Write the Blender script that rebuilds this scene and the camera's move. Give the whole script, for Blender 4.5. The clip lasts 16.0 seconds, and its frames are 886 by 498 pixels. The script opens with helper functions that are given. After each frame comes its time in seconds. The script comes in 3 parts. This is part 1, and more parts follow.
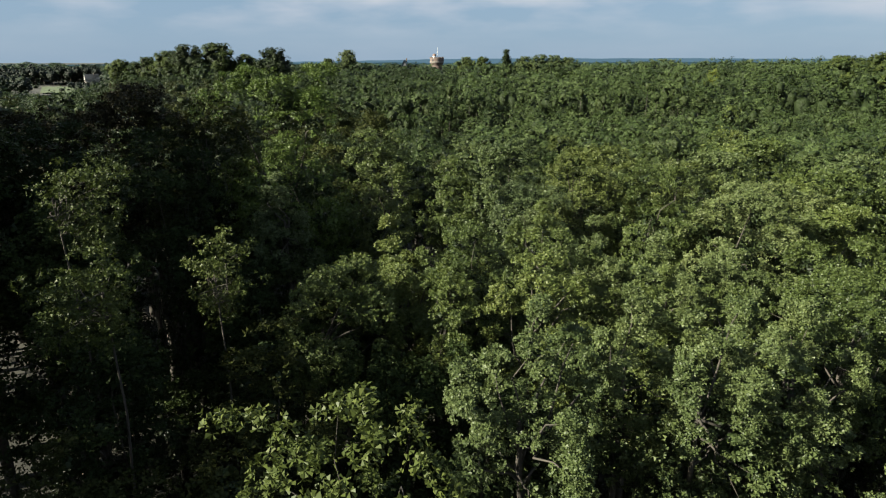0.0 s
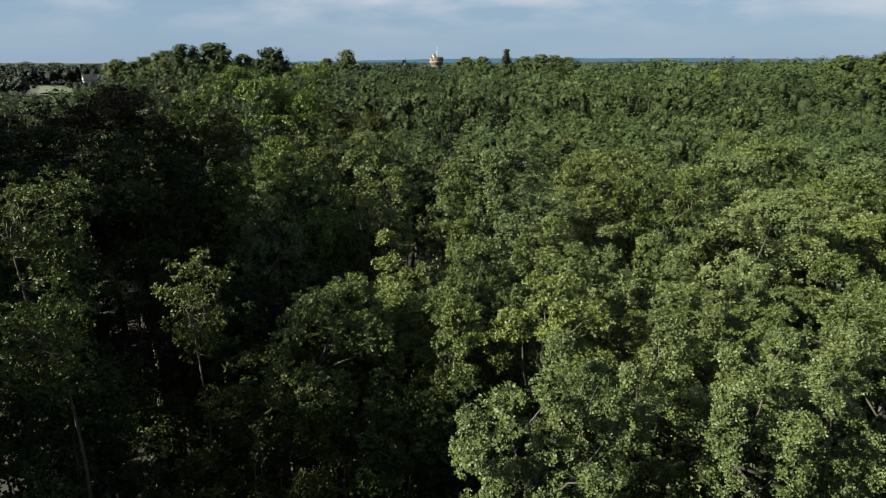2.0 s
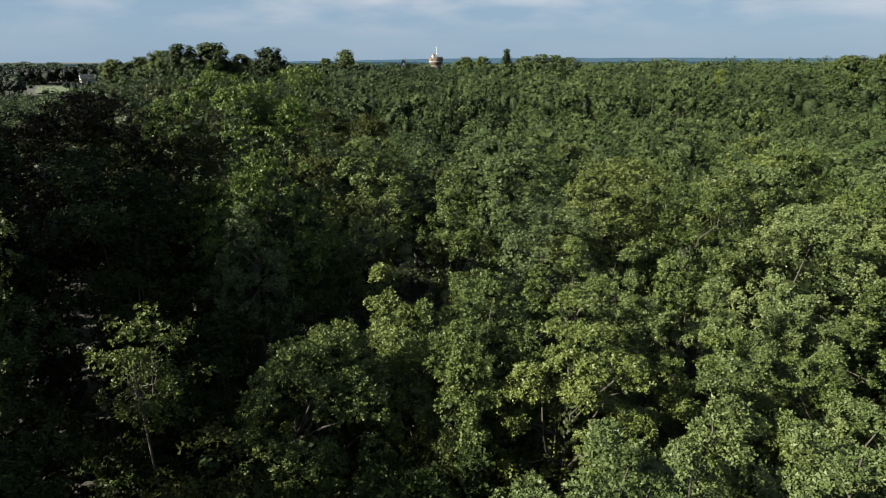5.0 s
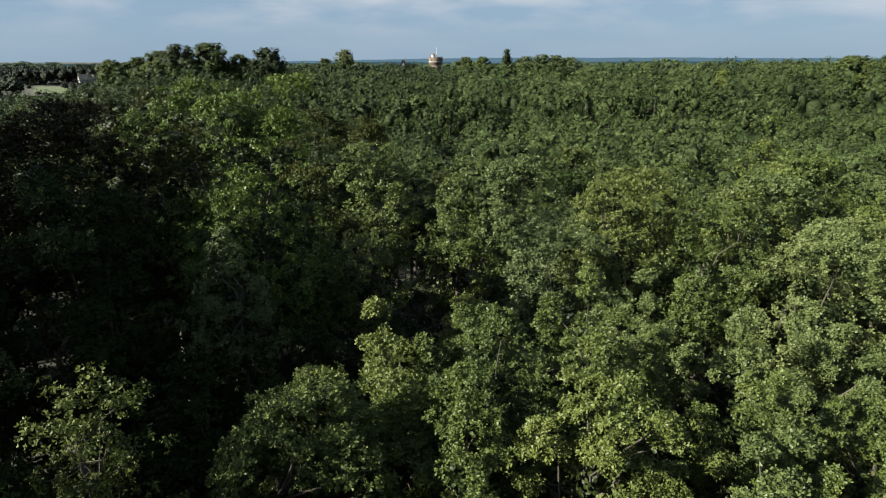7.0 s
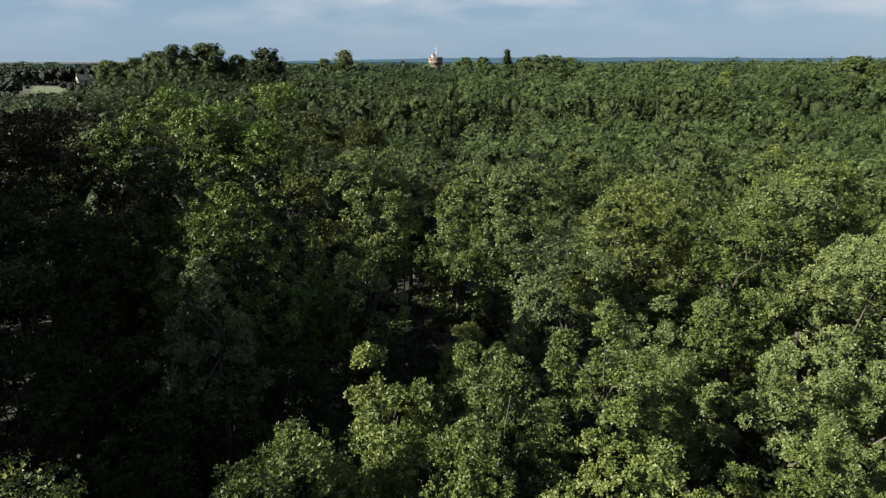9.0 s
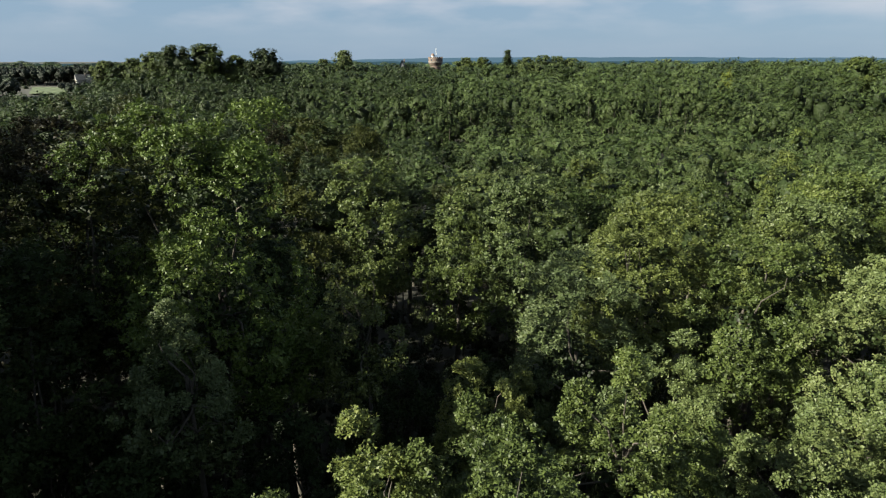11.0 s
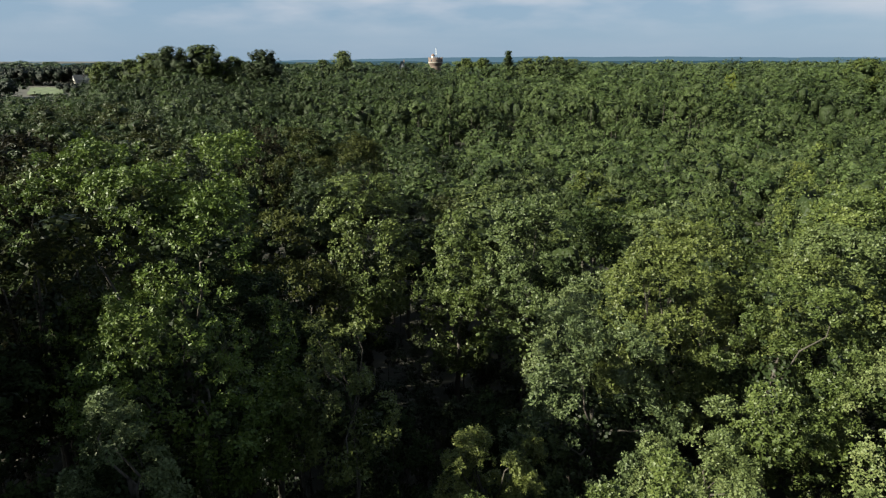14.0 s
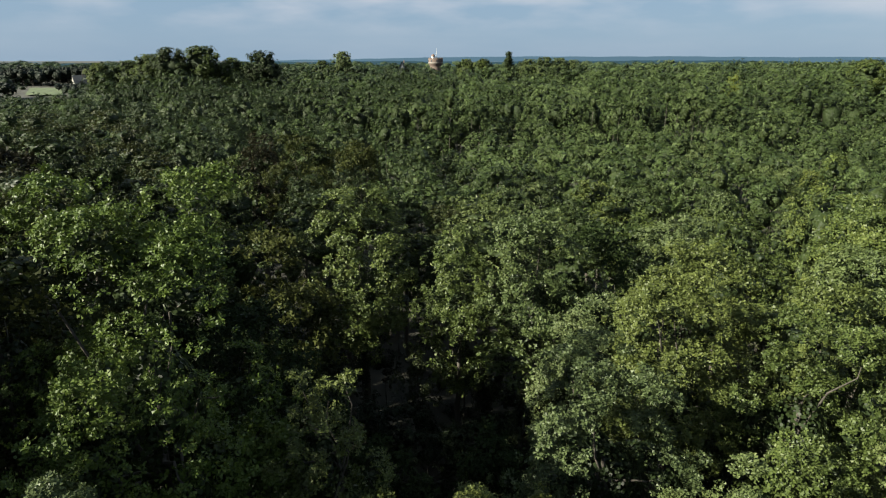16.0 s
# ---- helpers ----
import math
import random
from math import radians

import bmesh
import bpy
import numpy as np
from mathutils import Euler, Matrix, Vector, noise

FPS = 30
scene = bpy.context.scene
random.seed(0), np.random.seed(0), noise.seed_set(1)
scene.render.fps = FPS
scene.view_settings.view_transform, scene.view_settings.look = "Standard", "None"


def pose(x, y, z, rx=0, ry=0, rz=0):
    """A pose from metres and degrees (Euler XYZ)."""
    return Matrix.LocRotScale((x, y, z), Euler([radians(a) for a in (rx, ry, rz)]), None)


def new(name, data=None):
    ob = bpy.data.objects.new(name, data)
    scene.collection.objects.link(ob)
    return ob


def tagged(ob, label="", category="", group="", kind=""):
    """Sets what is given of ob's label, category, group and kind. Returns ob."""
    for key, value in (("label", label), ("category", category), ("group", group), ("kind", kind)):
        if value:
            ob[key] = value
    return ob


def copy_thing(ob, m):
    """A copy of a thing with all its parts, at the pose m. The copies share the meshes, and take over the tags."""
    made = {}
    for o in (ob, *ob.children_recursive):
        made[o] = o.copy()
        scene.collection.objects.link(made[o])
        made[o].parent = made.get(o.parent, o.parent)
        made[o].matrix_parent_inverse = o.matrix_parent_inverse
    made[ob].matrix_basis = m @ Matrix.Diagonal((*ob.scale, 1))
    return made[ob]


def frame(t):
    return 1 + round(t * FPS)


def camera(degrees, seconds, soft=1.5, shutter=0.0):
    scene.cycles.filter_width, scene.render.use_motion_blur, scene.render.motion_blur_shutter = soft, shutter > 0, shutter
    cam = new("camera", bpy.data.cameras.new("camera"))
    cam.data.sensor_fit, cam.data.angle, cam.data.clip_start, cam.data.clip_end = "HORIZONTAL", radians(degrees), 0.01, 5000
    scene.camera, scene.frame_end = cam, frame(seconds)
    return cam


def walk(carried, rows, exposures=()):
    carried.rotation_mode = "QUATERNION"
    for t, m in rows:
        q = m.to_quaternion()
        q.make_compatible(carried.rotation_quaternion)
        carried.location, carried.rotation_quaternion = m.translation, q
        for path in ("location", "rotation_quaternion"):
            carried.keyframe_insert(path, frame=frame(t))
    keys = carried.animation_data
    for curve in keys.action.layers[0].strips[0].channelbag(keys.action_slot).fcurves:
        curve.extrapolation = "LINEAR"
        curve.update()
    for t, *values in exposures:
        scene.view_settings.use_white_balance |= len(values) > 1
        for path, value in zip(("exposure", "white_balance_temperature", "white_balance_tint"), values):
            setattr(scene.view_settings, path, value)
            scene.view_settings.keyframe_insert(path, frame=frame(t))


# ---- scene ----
cam = camera(72, 16.0, soft=1.1)
PATH = [
    (0.0, pose(0.000, 0.000, 27.000, 72.753, 0.0, -0.000)),
    (1.0, pose(-0.075, 1.045, 26.996, 72.746, 0.0, -0.026)),
    (2.0, pose(-0.140, 2.105, 27.013, 72.738, 0.0, -0.050)),
    (3.0, pose(-0.196, 3.178, 27.050, 72.729, 0.0, -0.072)),
    (4.0, pose(-0.243, 4.260, 27.107, 72.720, 0.0, -0.090)),
    (5.0, pose(-0.282, 5.349, 27.185, 72.710, 0.0, -0.107)),
    (6.0, pose(-0.312, 6.442, 27.283, 72.700, 0.0, -0.120)),
    (7.0, pose(-0.334, 7.537, 27.401, 72.689, 0.0, -0.132)),
    (8.0, pose(-0.349, 8.630, 27.539, 72.678, 0.0, -0.141)),
    (9.0, pose(-0.357, 9.719, 27.698, 72.666, 0.0, -0.147)),
    (10.0, pose(-0.358, 10.801, 27.878, 72.654, 0.0, -0.151)),
    (11.0, pose(-0.352, 11.874, 28.078, 72.641, 0.0, -0.152)),
    (12.0, pose(-0.341, 12.935, 28.298, 72.627, 0.0, -0.151)),
    (13.0, pose(-0.323, 13.980, 28.539, 72.613, 0.0, -0.147)),
    (14.0, pose(-0.301, 15.008, 28.801, 72.598, 0.0, -0.141)),
    (15.0, pose(-0.273, 16.016, 29.083, 72.583, 0.0, -0.132)),
    (16.0, pose(-0.241, 17.000, 29.385, 72.567, 0.0, -0.121)),
]
walk(cam, PATH)

# ---- world and sun ----
SUN_AZ = radians(-113)      # from +y, clockwise positive: the sun stands behind and to the left
SUN_EL = radians(28)
scene.view_settings.exposure = 2.15
world = bpy.data.worlds.new("evening_sky")
scene.world = world
world.use_nodes = True
wn, wl = world.node_tree.nodes, world.node_tree.links
wn.clear()
w_out = wn.new("ShaderNodeOutputWorld")
w_bg = wn.new("ShaderNodeBackground")
w_bg.inputs["Strength"].default_value = 0.0178
w_sky = wn.new("ShaderNodeTexSky")
w_sky.sky_type = "NISHITA"
w_sky.sun_disc = False
w_sky.sun_elevation = SUN_EL
w_sky.sun_rotation = SUN_AZ
w_sky.air_density, w_sky.dust_density, w_sky.ozone_density = 1.0, 0.6, 2.5
w_co = wn.new("ShaderNodeTexCoord")
w_map = wn.new("ShaderNodeMapping")
w_map.inputs["Scale"].default_value = (2.4, 2.4, 9.0)
w_map.inputs["Location"].default_value = (0.35, 0.1, 0.2)
w_noise = wn.new("ShaderNodeTexNoise")
w_noise.inputs["Scale"].default_value = 1.9
w_noise.inputs["Detail"].default_value = 4.5
w_noise.inputs["Roughness"].default_value = 0.52
w_ramp = wn.new("ShaderNodeValToRGB")
w_ramp.color_ramp.elements[0].position = 0.42
w_ramp.color_ramp.elements[1].position = 0.67
w_ramp.color_ramp.elements[1].color = (0.85, 0.85, 0.85, 1)
w_mix = wn.new("ShaderNodeMix")
w_mix.data_type = "RGBA"
w_mix.inputs["B"].default_value = (8.4, 8.7, 9.5, 1)
wl.new(w_co.outputs["Generated"], w_map.inputs["Vector"])
wl.new(w_map.outputs["Vector"], w_noise.inputs["Vector"])
wl.new(w_noise.outputs["Fac"], w_ramp.inputs["Fac"])
# the cloud thins out towards the horizon
w_parts = wn.new("ShaderNodeSeparateXYZ")
wl.new(w_co.outputs["Generated"], w_parts.inputs[0])
w_high = wn.new("ShaderNodeMapRange")
w_high.inputs["From Min"].default_value = 0.03
w_high.inputs["From Max"].default_value = 0.088
w_high.inputs["To Min"].default_value = 0.12
wl.new(w_parts.outputs["Z"], w_high.inputs["Value"])
w_thin = wn.new("ShaderNodeMath")
w_thin.operation = "MULTIPLY"
wl.new(w_ramp.outputs["Color"], w_thin.inputs[0])
wl.new(w_high.outputs["Result"], w_thin.inputs[1])
wl.new(w_thin.outputs[0], w_mix.inputs["Factor"])
w_veil = wn.new("ShaderNodeMix")
w_veil.data_type = "RGBA"
w_veil.inputs["Factor"].default_value = 0.80
w_veil.inputs["B"].default_value = (3.8, 5.65, 7.8, 1)
wl.new(w_sky.outputs["Color"], w_veil.inputs["A"])
wl.new(w_veil.outputs["Result"], w_mix.inputs["A"])
wl.new(w_mix.outputs["Result"], w_bg.inputs["Color"])
wl.new(w_bg.outputs["Background"], w_out.inputs["Surface"])

sun_data = bpy.data.lights.new("sun", "SUN")
sun_data.energy = 5.0
sun_data.angle = radians(0.6)
sun_data.color = (0.97, 0.93, 0.76)
sun = new("sun", sun_data)
sun_way = Vector((math.sin(SUN_AZ) * math.cos(SUN_EL), math.cos(SUN_AZ) * math.cos(SUN_EL), math.sin(SUN_EL)))
sun.rotation_euler = sun_way.to_track_quat("Z", "Y").to_euler()
sun.location = sun_way * 200


# ---- materials ----
def material(name):
    m = bpy.data.materials.new(name)
    m.use_nodes = True
    m.node_tree.nodes.clear()
    return m, m.node_tree.nodes, m.node_tree.links


def leaf_material(name, dark, mid, light, glow=0.22, patch=0.35, joined=False, cell=0.0, tilt=1.9, gloss=0.14, leafwise=0.16, gaps=False):
    """Leaves: hue varies leaf by leaf, tree by tree and in soft patches; some light passes through."""
    m, n, l = material(name)
    out = n.new("ShaderNodeOutputMaterial")
    geo = n.new("ShaderNodeNewGeometry")
    tex = n.new("ShaderNodeTexNoise")
    tex.inputs["Scale"].default_value = patch
    tex.inputs["Detail"].default_value = 3.0
    l.new(geo.outputs["Position"], tex.inputs["Vector"])
    if joined:
        tree = n.new("ShaderNodeAttribute")
        tree.attribute_name = "tint"
        tree_value = tree.outputs["Fac"]
    else:
        tree = n.new("ShaderNodeObjectInfo")
        tree_value = tree.outputs["Random"]

    def weigh(value, weight, base):
        k = n.new("ShaderNodeMath")
        k.operation = "MULTIPLY_ADD"
        k.inputs[1].default_value = weight
        l.new(value, k.inputs[0])
        if isinstance(base, float):
            k.inputs[2].default_value = base
        else:
            l.new(base, k.inputs[2])
        return k.outputs[0]

    f = weigh(tex.outputs["Fac"], 0.7, (-0.35 if joined else -0.40) if cell else -0.15 - leafwise / 2)
    f = weigh(geo.outputs["Random Per Island"], leafwise, f)
    if cell:
        # a sprig's surface is broken into single leaflets, each with its own tilt and shade
        leaflet = n.new("ShaderNodeTexVoronoi")
        leaflet.inputs["Scale"].default_value = 1.0 / cell
        l.new(geo.outputs["Position"], leaflet.inputs["Vector"])
        parts = n.new("ShaderNodeSeparateColor")
        l.new(leaflet.outputs["Color"], parts.inputs["Color"])
        f = weigh(parts.outputs["Red"], 0.34, f)
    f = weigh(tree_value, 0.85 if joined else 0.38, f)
    ramp = n.new("ShaderNodeValToRGB")
    e = ramp.color_ramp.elements
    e[0].position, e[0].color = 0.05, (*dark, 1)
    e[1].position, e[1].color = 0.95, (*light, 1)
    k = e.new(0.5)
    k.color = (*mid, 1)
    l.new(f, ramp.inputs["Fac"])
    pb = n.new("ShaderNodeBsdfPrincipled")
    pb.inputs["Roughness"].default_value = 0.50
    pb.inputs["Specular IOR Level"].default_value = gloss
    l.new(ramp.outputs["Color"], pb.inputs["Base Color"])
    tr = n.new("ShaderNodeBsdfTranslucent")
    l.new(ramp.outputs["Color"], tr.inputs["Color"])
    mix = n.new("ShaderNodeMixShader")
    mix.inputs["Fac"].default_value = glow
    l.new(pb.outputs[0], mix.inputs[1])
    l.new(tr.outputs[0], mix.inputs[2])
    if not cell:
        l.new(mix.outputs[0], out.inputs["Surface"])
        return m
    lean = n.new("ShaderNodeVectorMath")
    lean.operation = "MULTIPLY_ADD"
    lean.inputs[1].default_value = (tilt, tilt, tilt)
    l.new(leaflet.outputs["Color"], lean.inputs[0])
    shift = n.new("ShaderNodeVectorMath")
    shift.operation = "SUBTRACT"
    shift.inputs[1].default_value = (tilt / 2, tilt / 2, tilt / 2)
    l.new(geo.outputs["Normal"], shift.inputs[0])
    l.new(shift.outputs[0], lean.inputs[2])
    unit = n.new("ShaderNodeVectorMath")
    unit.operation = "NORMALIZE"
    l.new(lean.outputs[0], unit.inputs[0])
    l.new(unit.outputs[0], pb.inputs["Normal"])
    l.new(unit.outputs[0], tr.inputs["Normal"])
    if not gaps:
        l.new(mix.outputs[0], out.inputs["Surface"])
        return m
    # a sprig is open between its leaflets
    inside_leaf = n.new("ShaderNodeMath")
    inside_leaf.operation = "LESS_THAN"
    inside_leaf.inputs[1].default_value = 0.52
    l.new(leaflet.outputs["Distance"], inside_leaf.inputs[0])
    gap = n.new("ShaderNodeBsdfTransparent")
    cut = n.new("ShaderNodeMixShader")
    l.new(inside_leaf.outputs[0], cut.inputs["Fac"])
    l.new(gap.outputs[0], cut.inputs[1])
    l.new(mix.outputs[0], cut.inputs[2])
    l.new(cut.outputs[0], out.inputs["Surface"])
    return m


def rough_material(name, a, b, scale, rough=0.9, bump=0.4, detail=6.0):
    m, n, l = material(name)
    out = n.new("ShaderNodeOutputMaterial")
    co = n.new("ShaderNodeTexCoord")
    tex = n.new("ShaderNodeTexNoise")
    tex.inputs["Scale"].default_value = scale
    tex.inputs["Detail"].default_value = detail
    l.new(co.outputs["Object"], tex.inputs["Vector"])
    big = n.new("ShaderNodeTexNoise")
    big.inputs["Scale"].default_value = scale * 0.08
    l.new(co.outputs["Object"], big.inputs["Vector"])
    mean = n.new("ShaderNodeMath")
    mean.operation = "MULTIPLY_ADD"
    mean.inputs[1].default_value = 0.5
    half = n.new("ShaderNodeMath")
    half.operation = "MULTIPLY"
    half.inputs[1].default_value = 0.5
    l.new(big.outputs["Fac"], half.inputs[0])
    l.new(tex.outputs["Fac"], mean.inputs[0])
    l.new(half.outputs[0], mean.inputs[2])
    ramp = n.new("ShaderNodeValToRGB")
    e = ramp.color_ramp.elements
    e[0].position, e[0].color = 0.35, (*a, 1)
    e[1].position, e[1].color = 0.65, (*b, 1)
    l.new(mean.outputs[0], ramp.inputs["Fac"])
    pb = n.new("ShaderNodeBsdfPrincipled")
    pb.inputs["Roughness"].default_value = rough
    l.new(ramp.outputs["Color"], pb.inputs["Base Color"])
    bp = n.new("ShaderNodeBump")
    bp.inputs["Strength"].default_value = bump
    l.new(tex.outputs["Fac"], bp.inputs["Height"])
    l.new(bp.outputs["Normal"], pb.inputs["Normal"])
    l.new(pb.outputs[0], out.inputs["Surface"])
    return m


GREENS = {
    "oak": ((0.0251, 0.0377, 0.0100), (0.0550, 0.0739, 0.0185), (0.1003, 0.1132, 0.0293)),
    "pale": ((0.0348, 0.0508, 0.0169), (0.0695, 0.0893, 0.0300), (0.1172, 0.1301, 0.0508)),
    "blue": ((0.0291, 0.0423, 0.0162), (0.0606, 0.0801, 0.0300), (0.1019, 0.1170, 0.0477)),
    "yellow": ((0.0356, 0.0477, 0.0123), (0.0728, 0.0886, 0.0223), (0.1229, 0.1332, 0.0362)),
    "sunny": ((0.0233, 0.0416, 0.0067), (0.0465, 0.0715, 0.0117), (0.0832, 0.1065, 0.0191)),
    # deep and brown are darkened further, the hollow's shade put into their colour
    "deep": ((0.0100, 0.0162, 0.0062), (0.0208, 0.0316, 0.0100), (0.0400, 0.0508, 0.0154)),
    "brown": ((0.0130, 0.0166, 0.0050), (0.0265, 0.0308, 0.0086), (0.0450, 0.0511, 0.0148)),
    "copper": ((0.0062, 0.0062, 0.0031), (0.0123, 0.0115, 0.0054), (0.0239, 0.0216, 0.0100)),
    "lime": ((0.0516, 0.0639, 0.0115), (0.1001, 0.1170, 0.0193), (0.1540, 0.1656, 0.0316)),
}
LEAF = {k: leaf_material("leaf_" + k, *v, gloss=0.05 if k in ("deep", "brown", "copper") else 0.20, leafwise=0.42) for k, v in GREENS.items()}
LEAF_FINE = leaf_material("leaf_sapling", (0.022, 0.032, 0.007), (0.046, 0.060, 0.014), (0.086, 0.096, 0.026), gloss=0.15, leafwise=0.42)
LEAF_MID = {k: leaf_material("leaf_" + k + "_wood", *v, cell=0.15, tilt=1.3, gaps=True) for k, v in GREENS.items()}
# inner masses: a crown's inner shade put into a darker leaf colour
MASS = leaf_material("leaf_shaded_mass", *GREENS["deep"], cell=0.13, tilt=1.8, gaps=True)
SOLID = leaf_material("leaf_inner_shade", (0.010, 0.016, 0.006), (0.021, 0.031, 0.010), (0.040, 0.050, 0.015), cell=0.16, tilt=1.2)
WOODS = leaf_material("leaf_woods", (0.0154, 0.0241, 0.0081), (0.0358, 0.0552, 0.0162), (0.0571, 0.0793, 0.0267), patch=0.10, joined=True, cell=0.15, tilt=0.8, gaps=True)
# slightly greyer, bluer greens: distance haze put into the leaf colour
FARWOODS = leaf_material("leaf_far_woods_hazed", (0.0139, 0.0241, 0.0105), (0.0285, 0.0451, 0.0170), (0.0541, 0.0715, 0.0267), patch=0.05, joined=True, cell=0.26, tilt=0.6, gaps=True)
# undergrowth leaves darkened, the black of shaded gaps put into their colour
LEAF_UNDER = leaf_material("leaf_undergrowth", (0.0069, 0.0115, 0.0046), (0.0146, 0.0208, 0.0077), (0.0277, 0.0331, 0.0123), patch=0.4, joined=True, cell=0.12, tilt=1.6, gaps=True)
# flat emission colours: the blue haze of distance is put into the glow
HAZE_RIM, dn, dl = material("blue_haze_glow")
HAZE_RIDGE, rn, rl = material("blue_green_haze_glow")
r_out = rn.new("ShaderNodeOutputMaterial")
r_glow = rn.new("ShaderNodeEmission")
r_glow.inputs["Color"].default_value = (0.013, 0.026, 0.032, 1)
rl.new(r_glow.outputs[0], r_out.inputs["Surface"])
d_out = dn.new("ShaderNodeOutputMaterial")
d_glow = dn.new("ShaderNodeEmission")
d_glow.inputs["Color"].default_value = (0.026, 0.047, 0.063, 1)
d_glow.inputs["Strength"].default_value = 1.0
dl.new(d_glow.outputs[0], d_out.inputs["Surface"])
BARK = rough_material("bark", (0.0200, 0.0169, 0.0131), (0.0477, 0.0408, 0.0316), 9.0)
SOIL = rough_material("woodland_floor", (0.0077, 0.0077, 0.0046), (0.0208, 0.0185, 0.0100), 0.8)
MEADOW = rough_material("meadow_grass", (0.026, 0.044, 0.010), (0.042, 0.058, 0.017), 0.05)
# brick red is dulled, with distance haze put into its colour
BRICK = rough_material("tower_brick", (0.0693, 0.0508, 0.0431), (0.1040, 0.0739, 0.0616), 1.5)
STONE = rough_material("pale_stone", (0.1478, 0.1424, 0.1309), (0.2048, 0.1940, 0.1763), 1.0)
WHITE = rough_material("white_paint", (0.4104, 0.4104, 0.3989), (0.4674, 0.4674, 0.4558), 2.0, 0.5, 0.05)
SLATE = rough_material("grey_slate", (0.0570, 0.0624, 0.0685), (0.1140, 0.1193, 0.1255), 2.0, 0.6)
TILE = rough_material("roof_tile", (0.0739, 0.0454, 0.0339), (0.1255, 0.0739, 0.0570), 2.0, 0.8)
STEEL = rough_material("grey_steel", (0.2564, 0.2618, 0.2733), (0.3419, 0.3473, 0.3534), 3.0, 0.4, 0.05)
GLASS = rough_material("dark_window", (0.02, 0.025, 0.03), (0.04, 0.045, 0.05), 1.0, 0.15, 0.0)


# ---- mesh helpers ----
def mesh_from(name, verts, faces, mat, smooth=False, second=None, count=0):
    """A mesh from an (n, 3) array and an (m, k) array of corner numbers."""
    me = bpy.data.meshes.new(name)
    verts, faces = np.asarray(verts, np.float32), np.asarray(faces, np.int32)
    me.vertices.add(len(verts))
    me.vertices.foreach_set("co", verts.ravel())
    k = faces.shape[1]
    me.loops.add(faces.size)
    me.loops.foreach_set("vertex_index", faces.ravel())
    me.polygons.add(len(faces))
    me.polygons.foreach_set("loop_start", np.arange(0, faces.size, k, dtype=np.int32))
    me.polygons.foreach_set("use_smooth", np.full(len(faces), smooth))
    me.materials.append(mat)
    if second:
        me.materials.append(second)
        slot = np.zeros(len(faces), np.int32)
        slot[:count] = 1
        me.polygons.foreach_set("material_index", slot)
    me.update(calc_edges=True)
    me.validate()
    return me


def part_mesh(name, me, parent, label=""):
    ob = new(name, me)
    ob.parent = parent
    return tagged(ob, label)


def part(name, bm, mat, parent, label=""):
    me = bpy.data.meshes.new(name)
    bm.to_mesh(me)
    bm.free()
    me.materials.append(mat)
    return part_mesh(name, me, parent, label)


def leaves(rng, at, outward, size, tri=False, stray=0.6):
    """A leaf at each point, turned roughly outward: folded with four corners, or a plain sprig with three."""
    n = len(at)
    nor = outward + rng.normal(size=(n, 3)) * stray
    nor[:, 2] += 0.25
    nor /= np.linalg.norm(nor, axis=1, keepdims=True) + 1e-9
    side = np.cross(nor, rng.normal(size=(n, 3)))
    side /= np.linalg.norm(side, axis=1, keepdims=True) + 1e-9
    along = np.cross(side, nor)
    s = (size * rng.uniform(0.65, 1.35, n))[:, None]
    w = s * rng.uniform(0.50, 0.75, n)[:, None]
    tip, base = at + along * s * 0.5, at - along * s * 0.5
    if tri:
        w = w * 1.25
        v = np.stack([base + side * w * 0.5, tip, base - side * w * 0.5], 1).reshape(-1, 3)
        return v, np.arange(3 * n).reshape(n, 3)
    up = nor * w * 0.25
    mid = at + along * s * 0.08
    v = np.stack([base, mid + side * w * 0.5 + up, tip, mid - side * w * 0.5 + up], 1).reshape(-1, 3)
    return v, np.arange(4 * n).reshape(n, 4)


def rosettes(rng, at, outward, size, stray, count=5):
    """A twig's end at each point: a ring of leaves, narrow at the stalk and broad at the tip, cupped towards the light."""
    n = len(at)
    nor = outward + rng.normal(size=(n, 3)) * stray
    nor[:, 2] += 0.25
    nor /= np.linalg.norm(nor, axis=1, keepdims=True) + 1e-9
    side = np.cross(nor, rng.normal(size=(n, 3)))
    side /= np.linalg.norm(side, axis=1, keepdims=True) + 1e-9
    along = np.cross(side, nor)
    got = []
    for j in range(count):
        a = 2 * np.pi * j / count + rng.normal(size=(n, 1)) * 0.35
        ray = np.cos(a) * side + np.sin(a) * along
        across = np.cross(nor, ray) + nor * rng.normal(size=(n, 1)) * 0.45
        ray = ray + nor * rng.uniform(-0.15, 0.95, (n, 1))
        ray /= np.linalg.norm(ray, axis=1, keepdims=True)
        s = np.reshape(size * rng.uniform(0.7, 1.3, n), (n, 1))
        tip = at + ray * s
        got.append(np.stack([at + ray * s * 0.08, tip + across * s * 0.30, tip - across * s * 0.30], 1))
    v = np.concatenate(got).reshape(-1, 3)
    return v, np.arange(len(v)).reshape(-1, 3)


def sphere_points(rng, n):
    p = rng.normal(size=(n, 3))
    return p / (np.linalg.norm(p, axis=1, keepdims=True) + 1e-9)


def lump_shape(level):
    bm = bmesh.new()
    bmesh.ops.create_icosphere(bm, subdivisions=level, radius=1.0)
    v = np.array([tuple(q.co) for q in bm.verts])
    f = np.array([[q.index for q in face.verts] for face in bm.faces])
    bm.free()
    return v, f


LUMP = {level: lump_shape(level) for level in (1, 2, 3)}


